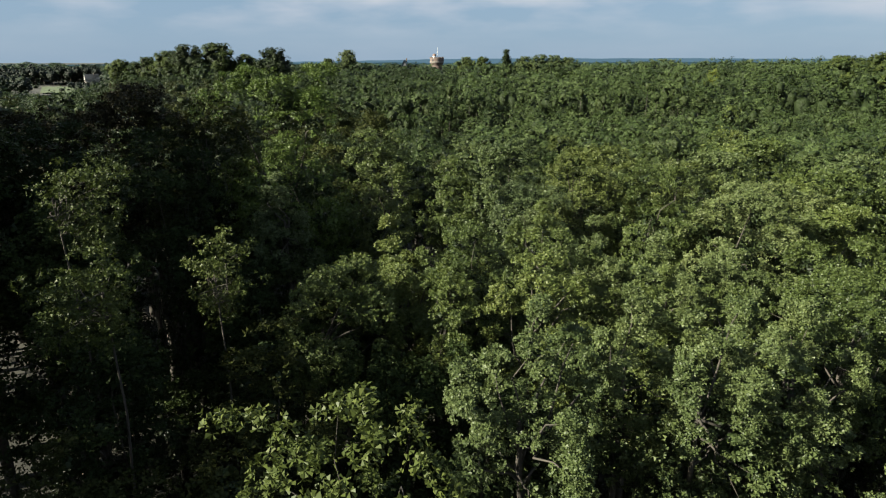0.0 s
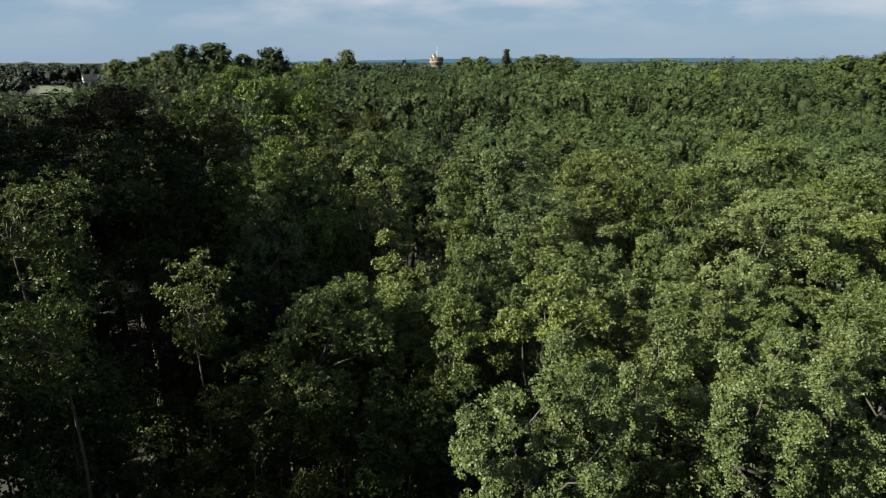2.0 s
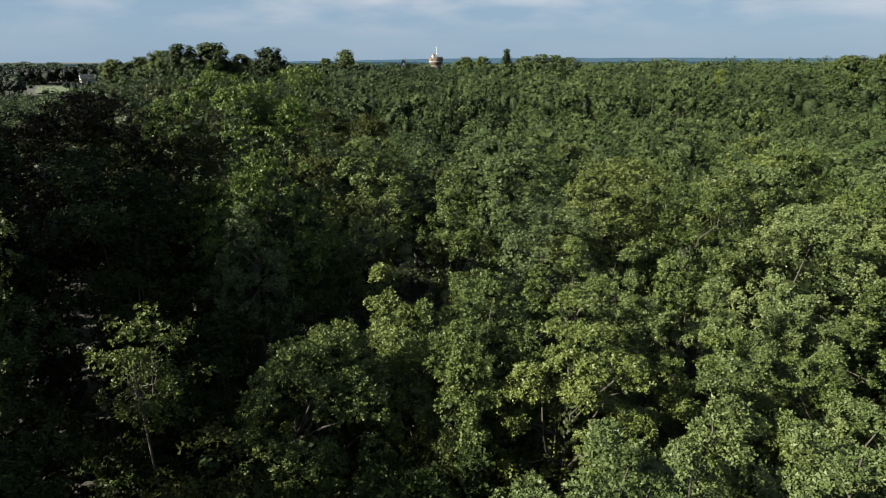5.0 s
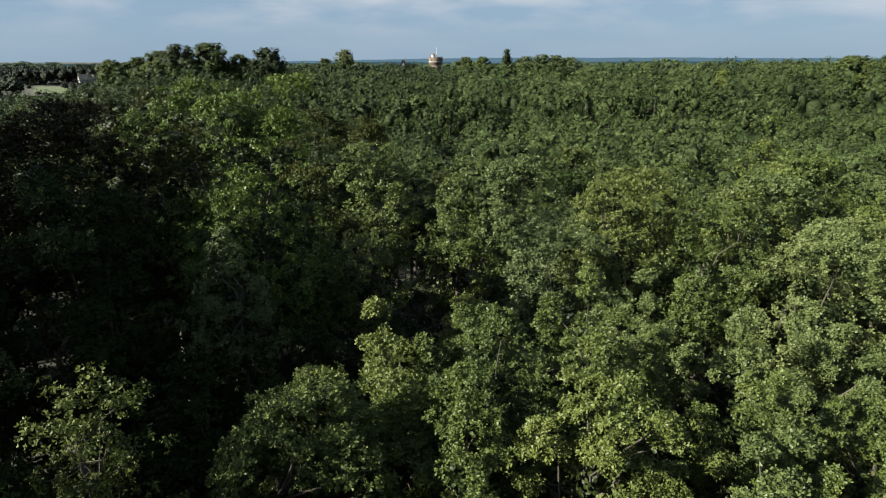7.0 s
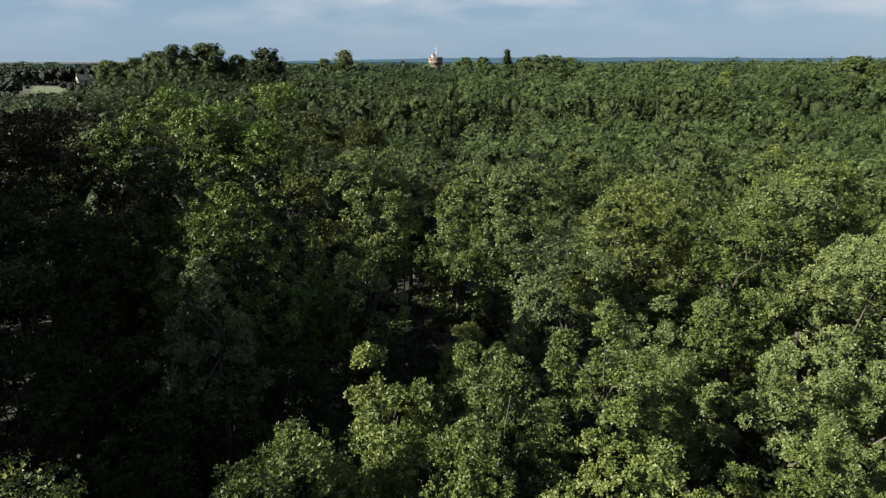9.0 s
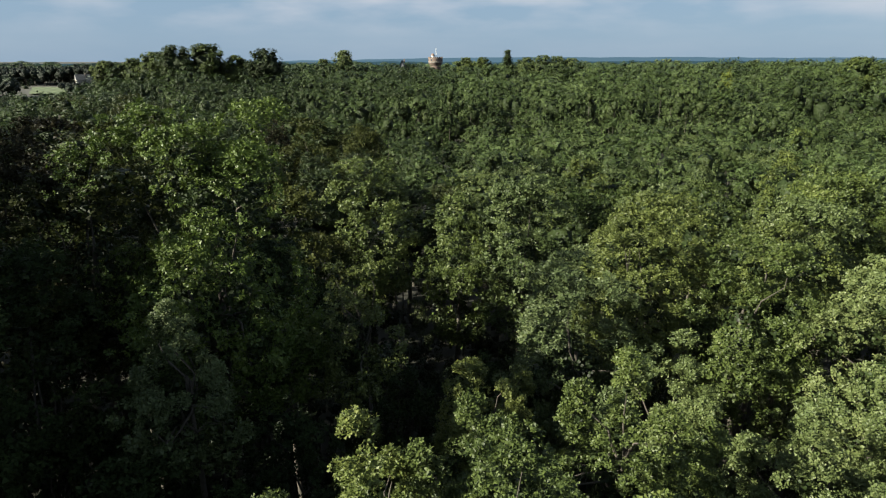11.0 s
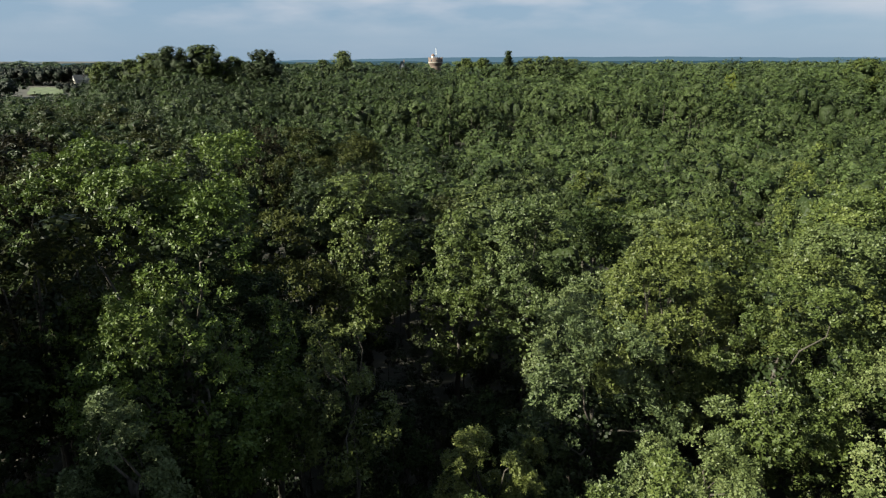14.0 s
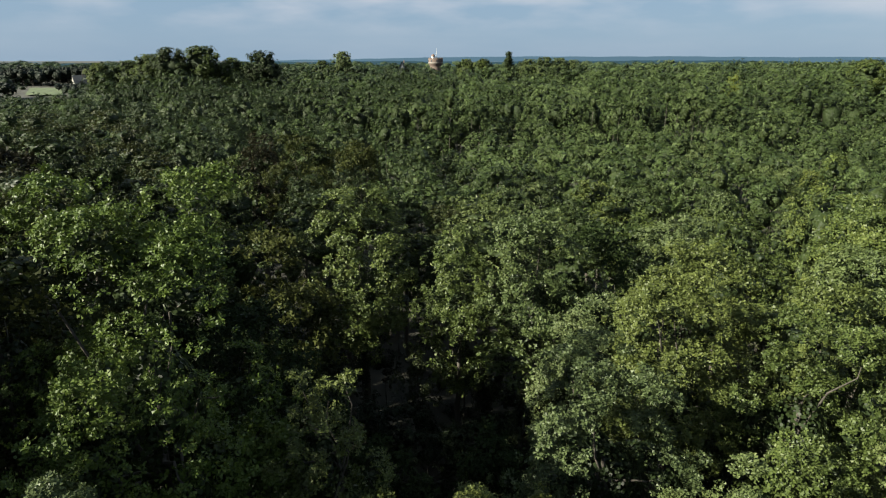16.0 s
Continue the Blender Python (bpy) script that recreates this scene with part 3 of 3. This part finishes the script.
rng = np.random.default_rng(7)
HEIGHTS = (10.0, 15.0, 22.0)
TEMPLATES = {}
for j, tall in enumerate(HEIGHTS):
    TEMPLATES[tall] = []
    for i, kind in enumerate(("oak", "pale", "blue", "yellow", "oak", "deep", "brown")):
        TEMPLATES[tall].append(make_tree(
            "broadleaf_tree", "rounded green broadleaf tree in the mixed wood", 500 + i + 20 * j, tall, 2.6 + 0.3 * j, 7.4 + 1.2 * j,
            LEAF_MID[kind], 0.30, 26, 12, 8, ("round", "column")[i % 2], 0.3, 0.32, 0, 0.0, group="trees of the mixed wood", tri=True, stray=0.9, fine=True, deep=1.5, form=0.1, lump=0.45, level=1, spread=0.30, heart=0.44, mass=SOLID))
free = {tall: list(made) for tall, made in TEMPLATES.items()}
spots = []
y = 62.0
while y < 190:
    step = 5.9 if y < 170 else 6.8
    for x in np.arange(-0.78 * y - 25, 0.78 * y + 25, step):
        px, py = x + rng.uniform(-0.42, 0.42) * step, y + rng.uniform(-0.42, 0.42) * step
        if all(math.hypot(px - q[0], py - q[1]) > q[2] + 1.0 for q in planted):
            spots.append((px, py))
    y += step
for x in np.arange(-75, -16, 4.6):
    for y in np.arange(8, 62, 4.8):
        px, py = x + rng.uniform(-1.6, 1.6), y + rng.uniform(-1.6, 1.6)
        if abs(px) < 0.9 * py + 25 and all(math.hypot(px - q[0], py - q[1]) > q[2] + 1.6 for q in planted):
            spots.append((px, py))
for x in np.arange(20, 75, 4.6):
    for y in np.arange(8, 62, 4.8):
        px, py = x + rng.uniform(-1.6, 1.6), y + rng.uniform(-1.6, 1.6)
        if abs(px) < 0.9 * py + 25 and all(math.hypot(px - q[0], py - q[1]) > q[2] + 1.6 for q in planted):
            spots.append((px, py))
spots.sort(key=lambda p: math.hypot(p[0], p[1] - 16))
single = spots[:215]
for px, py in single:
    top = float(canopy(px, py)) + rng.normal() * 2.5
    top = min(top, 24.5)
    wide = rng.uniform(0.75, 1.4)
    tall = min(HEIGHTS, key=lambda q: abs(q - top))
    m = pose(px, py, 0, 0, 0, rng.uniform(0, 360))
    # left of the line mostly dark leaf kinds, shade put in by colour
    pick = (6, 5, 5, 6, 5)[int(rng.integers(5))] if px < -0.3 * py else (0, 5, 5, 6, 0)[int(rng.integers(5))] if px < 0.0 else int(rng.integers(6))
    t = free[tall].pop(0) if free[tall] and px > 0.0 else copy_thing(TEMPLATES[tall][pick], m)
    t.matrix_basis = m
    t.scale = (wide, wide, top / tall)


for spare in [t for made in free.values() for t in made]:
    for ob in (*spare.children, spare):
        bpy.data.objects.remove(ob)


def joined_woods(name, label, places, boughs, tufts, per, leaf, radius, crown_h, mat, seed, rise=1.0, lump=0.70, level=1, heart=0.80, spread=0.26, core=2, inner_mat=None):
    """Many far trees in one mesh: leafy crowns on short trunks, each tree with a tint of its own, darkened leftwards to
    paint in shade.
    """
    r = np.random.default_rng(seed)
    vs, fs, tints, slots, at = [], [], [], [], 0
    kinds = []
    for n in range(8):
        v, f, _c, _n = crown_arrays(r, boughs, tufts, per, radius, crown_h, leaf, ("round", "column")[n % 2], 0.09 * radius, radius * 0.20, 0.0, True, 0.50, False, 2.0, 0.35, lump, level, spread, heart, core)
        tv, tf = tube([(0, 0, -crown_h * 1.9), (0, 0, -crown_h * 0.5)], [0.035 * radius, 0.02 * radius], 4)
        slot = np.zeros(len(f) + 2 * len(tf), np.int32)
        slot[:_n] = 1
        slot[len(f):] = 2
        kinds.append((np.concatenate([v, tv]), np.concatenate([f, halved(tf) + len(v)]), slot))
    for px, py, top, wide in places:
        v, f, slot = kinds[int(r.integers(8))]
        a = r.uniform(0, 2 * np.pi)
        c, s = np.cos(a) * wide, np.sin(a) * wide
        tall = wide * rise * r.uniform(0.85, 1.15)
        w = np.stack([v[:, 0] * c - v[:, 1] * s + px, v[:, 0] * s + v[:, 1] * c + py, v[:, 2] * tall + top], 1)
        vs.append(w)
        fs.append(f + at)
        slots.append(slot)
        # besides its random tint, each tree is darkened towards the left as painted shade
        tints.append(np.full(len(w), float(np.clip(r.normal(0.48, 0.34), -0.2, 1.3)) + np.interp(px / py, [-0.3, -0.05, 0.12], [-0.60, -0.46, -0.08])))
        at += len(w)
    me = mesh_from(name, np.concatenate(vs), np.concatenate(fs), mat, True)
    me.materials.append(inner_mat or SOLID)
    me.materials.append(BARK)
    me.polygons.foreach_set("material_index", np.concatenate(slots))
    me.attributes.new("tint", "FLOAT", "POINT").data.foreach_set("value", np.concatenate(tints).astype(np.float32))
    return tagged(new(name, me), label, "trees", kind="stuff")


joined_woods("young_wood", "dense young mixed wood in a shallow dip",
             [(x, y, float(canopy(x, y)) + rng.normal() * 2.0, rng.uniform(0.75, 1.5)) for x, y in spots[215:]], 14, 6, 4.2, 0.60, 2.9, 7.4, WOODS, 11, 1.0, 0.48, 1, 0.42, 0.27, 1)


def scatter(y0, y1, step, grow, widen):
    got, y = [], y0
    while y < y1:
        st = step * (1 + grow * (y - y0) / y0)
        for x in np.arange(-0.78 * y - 12, 0.78 * y + 12, st):
            got.append((x + rng.uniform(-0.45, 0.45) * st, y + rng.uniform(-0.45, 0.45) * st, widen * st / step))
        y += st
    return got


def open_land(x, y):
    return abs(x + 0.612 * y) < 21 and 490 < y < 665


places = [(x, y, float(canopy(x, y)) + float(np.clip(rng.normal() * 2.4, -4.5, 3.2)), w * rng.uniform(0.75, 1.4)) for x, y, w in scatter(190, 330, 9.2, 0.2, 1.2)]
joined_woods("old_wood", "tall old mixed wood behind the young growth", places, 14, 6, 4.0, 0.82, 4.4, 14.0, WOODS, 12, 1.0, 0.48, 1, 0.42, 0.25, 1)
def gap_before_tower(x, y):
    return 5.5 * math.exp(-((x / y + 0.0095) / 0.013) ** 2)


places = [(x, y, float(canopy(x, y)) - 1.0 - gap_before_tower(x, y) + rng.normal() * 1.2, w * rng.uniform(0.85, 1.3)) for x, y, w in scatter(336, 850, 12.6, 0.8, 1.15)
          if not open_land(x, y)]
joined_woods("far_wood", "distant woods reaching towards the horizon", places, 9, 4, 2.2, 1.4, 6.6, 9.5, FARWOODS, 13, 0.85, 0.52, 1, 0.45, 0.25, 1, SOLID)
places = [(x, y, 12.5 + y * 0.0012 + rng.normal() * 0.6, w * rng.uniform(0.8, 1.3)) for x, y, w in scatter(860, 1900, 40, 1.8, 1.2)]
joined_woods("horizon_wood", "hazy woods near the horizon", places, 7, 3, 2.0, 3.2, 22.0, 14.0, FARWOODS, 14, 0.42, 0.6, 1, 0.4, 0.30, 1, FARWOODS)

# near-black green: the belt's shaded sides are put into the leaf colour
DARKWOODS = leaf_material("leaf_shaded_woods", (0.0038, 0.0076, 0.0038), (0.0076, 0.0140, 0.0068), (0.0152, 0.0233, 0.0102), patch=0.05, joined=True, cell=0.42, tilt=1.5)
places = [(-s * y, y, rng.uniform(17, 22.5), rng.uniform(0.8, 1.3)) for y in np.arange(690, 745, 9.0) for s in np.arange(0.545, 0.80, 0.014) + rng.uniform(-0.006, 0.006)]
places += [(-s * y, y, rng.uniform(13, 19), rng.uniform(0.8, 1.2)) for y in np.arange(455, 500, 9.0) for s in np.arange(0.665, 0.86, 0.015)]
places += [(-s * y, y, rng.uniform(7, 9.5), rng.uniform(0.5, 0.8)) for y in (560.0, 574.0, 588.0) for s in np.arange(0.53, 0.60, 0.012)]
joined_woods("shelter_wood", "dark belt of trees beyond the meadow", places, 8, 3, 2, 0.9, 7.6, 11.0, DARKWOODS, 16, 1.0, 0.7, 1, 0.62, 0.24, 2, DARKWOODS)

# ---- single trees that stand out on the skyline ----
SKY_OAK = []
for i, kind in enumerate(("oak", "deep", "oak", "pale")):
    t = make_tree("skyline_oak", "broad green oak rising above the far woods", 700 + i, 30.0, 7.4, 12.0, LEAF_MID[kind], 0.62, 66, 7, 13,
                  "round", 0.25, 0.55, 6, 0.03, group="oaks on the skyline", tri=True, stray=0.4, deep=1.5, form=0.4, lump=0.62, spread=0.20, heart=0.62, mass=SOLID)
    SKY_OAK.append(t)
sky_count = 0
used = set()


def skyline_oak(x, y, top, wide=1.0, light=False):
    global sky_count
    m = pose(x, y, 0, 0, 0, 77 * sky_count)
    which = 3 if light else sky_count % 3
    t = copy_thing(SKY_OAK[which], m) if which in used else SKY_OAK[which]
    used.add(which)
    t.matrix_basis = m
    t.scale = (wide, wide, top / 30.0)
    sky_count += 1


skyline_oak(-121, 281, 30.6, 1.2)
skyline_oak(-110, 276, 33.2, 1.25)
skyline_oak(-99, 280, 33.8, 1.3)
skyline_oak(-88, 284, 29.2, 1.0)
skyline_oak(-75, 281, 32.0, 1.25)
skyline_oak(-132, 284, 28.0, 0.9)
skyline_oak(-143, 282, 27.0, 0.9)
skyline_oak(-60, 401, 32.8, 1.0, True)
skyline_oak(-73, 405, 27.6, 0.8)
skyline_oak(168, 242, 29.8, 1.2)
skyline_oak(178, 236, 29.6, 1.2)
skyline_oak(157, 250, 28.4, 1.1)
skyline_oak(188, 232, 28.6, 1.2)
skyline_oak(-22.5, 386, 23.6, 0.8)
skyline_oak(14, 392, 28.4, 0.9)
skyline_oak(24, 388, 28.6, 0.9)
skyline_oak(44, 344, 28.6, 1.0, True)
skyline_oak(52, 340, 29.6, 1.0, True)
skyline_oak(60, 343, 29.2, 1.0, True)
skyline_oak(68, 346, 28.2, 1.0, True)

spruce = make_tree("spruce_tree", "dark narrow spruce above the broadleaf woods", 760, 32.0, 3.9, 13.0, LEAF_MID["deep"], 0.5, 46, 6, 8,
                   "cone", 0.1, 0.6, 0, 0.1, tri=True)
spruce.matrix_basis = pose(34.0, 342.0, 0)
spruce.scale = (1.2, 1.2, 1.01)
lime = make_tree("lime_tree", "tall bright yellow-green tree in the far wood", 761, 25.0, 5.5, 15.0, LEAF_MID["lime"], 0.5, 34, 8, 9,
                 "round", 0.4, 0.7, 0, 0.1, tri=True)
lime.matrix_basis = pose(95.5, 225.0, 0)
lime.scale = (0.55, 0.55, 1.01)


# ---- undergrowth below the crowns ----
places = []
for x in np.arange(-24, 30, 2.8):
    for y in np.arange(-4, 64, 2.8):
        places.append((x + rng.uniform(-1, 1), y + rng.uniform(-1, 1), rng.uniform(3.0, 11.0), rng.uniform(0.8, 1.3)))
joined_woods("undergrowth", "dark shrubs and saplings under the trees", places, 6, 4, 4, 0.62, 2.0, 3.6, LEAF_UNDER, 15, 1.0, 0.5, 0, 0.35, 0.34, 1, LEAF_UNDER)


# ---- far buildings and open land ----
def ring(bm, z0, r0, z1, r1, sides=32):
    a = [bm.verts.new((r0 * math.cos(2 * math.pi * i / sides), r0 * math.sin(2 * math.pi * i / sides), z0)) for i in range(sides)]
    b = [bm.verts.new((r1 * math.cos(2 * math.pi * i / sides), r1 * math.sin(2 * math.pi * i / sides), z1)) for i in range(sides)]
    for i in range(sides):
        bm.faces.new((a[i], a[(i + 1) % sides], b[(i + 1) % sides], b[i]))
    return a, b


def turned(profile, sides=32):
    """A body turned round z from (height, radius) pairs, closed at both ends."""
    bm = bmesh.new()
    for (z0, r0), (z1, r1) in zip(profile, profile[1:]):
        ring(bm, z0, r0, z1, r1, sides)
    bmesh.ops.remove_doubles(bm, verts=bm.verts, dist=0.001)
    ends = [e for e in bm.edges if len(e.link_faces) == 1]
    bmesh.ops.holes_fill(bm, edges=ends)
    bmesh.ops.recalc_face_normals(bm, faces=bm.faces)
    return bm


def box(x0, y0, z0, x1, y1, z1):
    bm = bmesh.new()
    bmesh.ops.create_cube(bm, size=1.0)
    bmesh.ops.scale(bm, vec=(x1 - x0, y1 - y0, z1 - z0), verts=bm.verts)
    bmesh.ops.translate(bm, vec=((x0 + x1) / 2, (y0 + y1) / 2, (z0 + z1) / 2), verts=bm.verts)
    return bm


tower = tagged(new("water_tower"), "round red-brick water tower with a flared crenellated top and mast", "tower")
tower.matrix_basis = pose(-5.5, 570.0, 0)
part("stem", turned([(0, 5.6), (20.0, 4.7), (22.0, 4.7)]), BRICK, tower)
drum = part("drum", turned([(22.0, 4.7), (24.6, 6.2), (28.4, 6.3), (28.4, 5.9), (27.6, 5.9)]), BRICK, tower)
part("band", turned([(24.7, 6.28), (25.1, 6.34), (25.3, 6.28)]), STONE, drum, "pale stone band")
part("roof", turned([(27.6, 5.85), (28.0, 0.4)]), SLATE, tower)
for i in range(20):
    a = 2 * math.pi * i / 20
    m = box(-0.62, -0.22, 28.4, 0.62, 0.22, 29.3)
    bmesh.ops.rotate(m, cent=(0, 0, 0), matrix=Matrix.Rotation(a + math.pi / 2, 3, "Z"), verts=m.verts)
    bmesh.ops.translate(m, vec=(6.08 * math.cos(a), 6.08 * math.sin(a), 0), verts=m.verts)
    part("merlon", m, BRICK, drum)
for i in range(8):
    a = 2 * math.pi * i / 8 + 0.2
    m = box(-0.5, -0.12, 25.9, 0.5, 0.12, 27.4)
    bmesh.ops.rotate(m, cent=(0, 0, 0), matrix=Matrix.Rotation(a + math.pi / 2, 3, "Z"), verts=m.verts)
    bmesh.ops.translate(m, vec=(6.24 * math.cos(a), 6.24 * math.sin(a), 0), verts=m.verts)
    part("window", m, GLASS, drum)
lantern = part("lantern", turned([(27.9, 1.5), (30.2, 1.5), (30.3, 1.7)], 16), WHITE, tower, "white lantern room")
lantern.location = (-2.2, -1.0, 0)
cap = part("dome", turned([(30.3, 1.75), (31.0, 1.6), (31.7, 1.1), (32.1, 0.4), (32.5, 0.08)], 16), TILE, lantern, "reddish dome")
mast = part("mast", turned([(28.0, 0.22), (34.0, 0.16), (37.5, 0.08)], 8), WHITE, tower, "thin white mast")
mast.location = (0.6, 0, 0)


def gabled_house(name, label, x, y, turn, wide, long, eaves, ridge, wall, roofing):
    root = tagged(new(name), label, "house")
    root.matrix_basis = pose(x, y, 0, 0, 0, turn)
    w, q = wide / 2, long / 2
    bm = bmesh.new()
    pts = [(-w, 0), (w, 0), (w, eaves), (0, ridge - 0.25), (-w, eaves)]
    f = [bm.verts.new((a, -q, b)) for a, b in pts]
    k = [bm.verts.new((a, q, b)) for a, b in pts]
    bm.faces.new(f)
    bm.faces.new(k[::-1])
    for i in range(5):
        bm.faces.new((f[(i + 1) % 5], f[i], k[i], k[(i + 1) % 5]))
    bmesh.ops.recalc_face_normals(bm, faces=bm.faces)
    part("wall", bm, wall, root)
    for side in (-1, 1):
        bm = bmesh.new()
        o, u = (w + 0.35), eaves - 0.35 * (ridge - eaves) / w
        v = [bm.verts.new(p) for p in ((side * o, -q - 0.35, u), (side * o, q + 0.35, u), (0, q + 0.35, ridge), (0, -q - 0.35, ridge))]
        bmesh.ops.solidify(bm, geom=[bm.faces.new(v)], thickness=0.2)
        bmesh.ops.recalc_face_normals(bm, faces=bm.faces)
        part("roof", bm, roofing, root)
        part("bargeboard", _rake(side, o, u, ridge, q), WHITE, root, "white bargeboard")
    for side in (-1, 1):
        win = part("window", box(side * w * 0.45 - 0.5, -q - 0.06, eaves * 0.62, side * w * 0.45 + 0.5, -q + 0.05, eaves * 0.62 + 1.4), GLASS, root)
        part("sill", box(side * w * 0.45 - 0.6, -q - 0.14, eaves * 0.62 - 0.12, side * w * 0.45 + 0.6, -q - 0.02, eaves * 0.62), WHITE, win)
    part("chimney", box(w * 0.3, q * 0.3, ridge - 1.6, w * 0.3 + 0.7, q * 0.3 + 0.7, ridge + 0.8), BRICK, root)
    return root


def _rake(side, o, u, ridge, q):
    bm = bmesh.new()
    v = [bm.verts.new(p) for p in ((side * o, -q - 0.38, u - 0.28), (side * o, -q - 0.38, u + 0.04), (0, -q - 0.38, ridge + 0.04), (0, -q - 0.38, ridge - 0.32))]
    bmesh.ops.solidify(bm, geom=[bm.faces.new(v)], thickness=0.08)
    return bm


gabled_house("gabled_house", "tall house with a steep grey gable and white edges among trees", -24.0, 398.0, 0, 4.8, 10.0, 21.5, 27.0, SLATE, SLATE)
gabled_house("farmhouse", "pale-walled farmhouse with white gable edges beside open land", -333.0, 600.0, -50, 8.0, 12.0, 9.5, 14.0, STONE, SLATE)

bm = bmesh.new()
bmesh.ops.create_grid(bm, x_segments=24, y_segments=24, size=1.0)
for v in bm.verts:
    v.co = Vector((-0.612 * (575 + v.co.y * 60) + v.co.x * 15, 575 + v.co.y * 60, 1.2 + 0.25 * math.sin(v.co.x * 9) * math.cos(v.co.y * 7)))
me = bpy.data.meshes.new("meadow")
bm.to_mesh(me)
bm.free()
me.materials.append(MEADOW)
tagged(new("meadow", me), "pale green open meadow between woods", "meadow", kind="structure")


# ---- the blue rim of distance, haze painted as glow ----
def rim(far, height, rough, rise, fall, mat, label, seed):
    """A plain wooded ridge line, kilometres away, as a glowing sheet coloured like haze."""
    bm = bmesh.new()
    steps = 260
    low, high = [], []
    for i in range(steps + 1):
        a = radians(-70 + 140 * i / steps)
        top = height + rough * (noise.noise(Vector((a * 6, seed, 0))) + 0.5 * noise.noise(Vector((a * 31, seed + 4, 0))) + 0.3 * noise.noise(Vector((a * 170, seed + 9, 0))))
        top += rise * math.exp(-((a - 0.27) / 0.24) ** 2) - fall * min(1.0, max(0.0, (-0.03 - a) / 0.30))
        low.append(bm.verts.new((far * math.sin(a), far * math.cos(a), -20)))
        high.append(bm.verts.new((far * math.sin(a), far * math.cos(a), top)))
    for i in range(steps):
        bm.faces.new((low[i], low[i + 1], high[i + 1], high[i]))
    me = bpy.data.meshes.new("backdrop")
    bm.to_mesh(me)
    bm.free()
    me.materials.append(mat)
    tagged(new("backdrop", me), label, "distant ridge", kind="structure")


rim(4700.0, 29.0, 6.0, 9.0, 30.0, HAZE_RIM, "low wooded ridge on the horizon, glowing blue-grey in place of haze", 3.1)
rim(2200.0, 16.0, 4.0, 3.0, 2.0, HAZE_RIDGE, "line of distant woods, glowing dark blue-green in place of haze", 8.3)
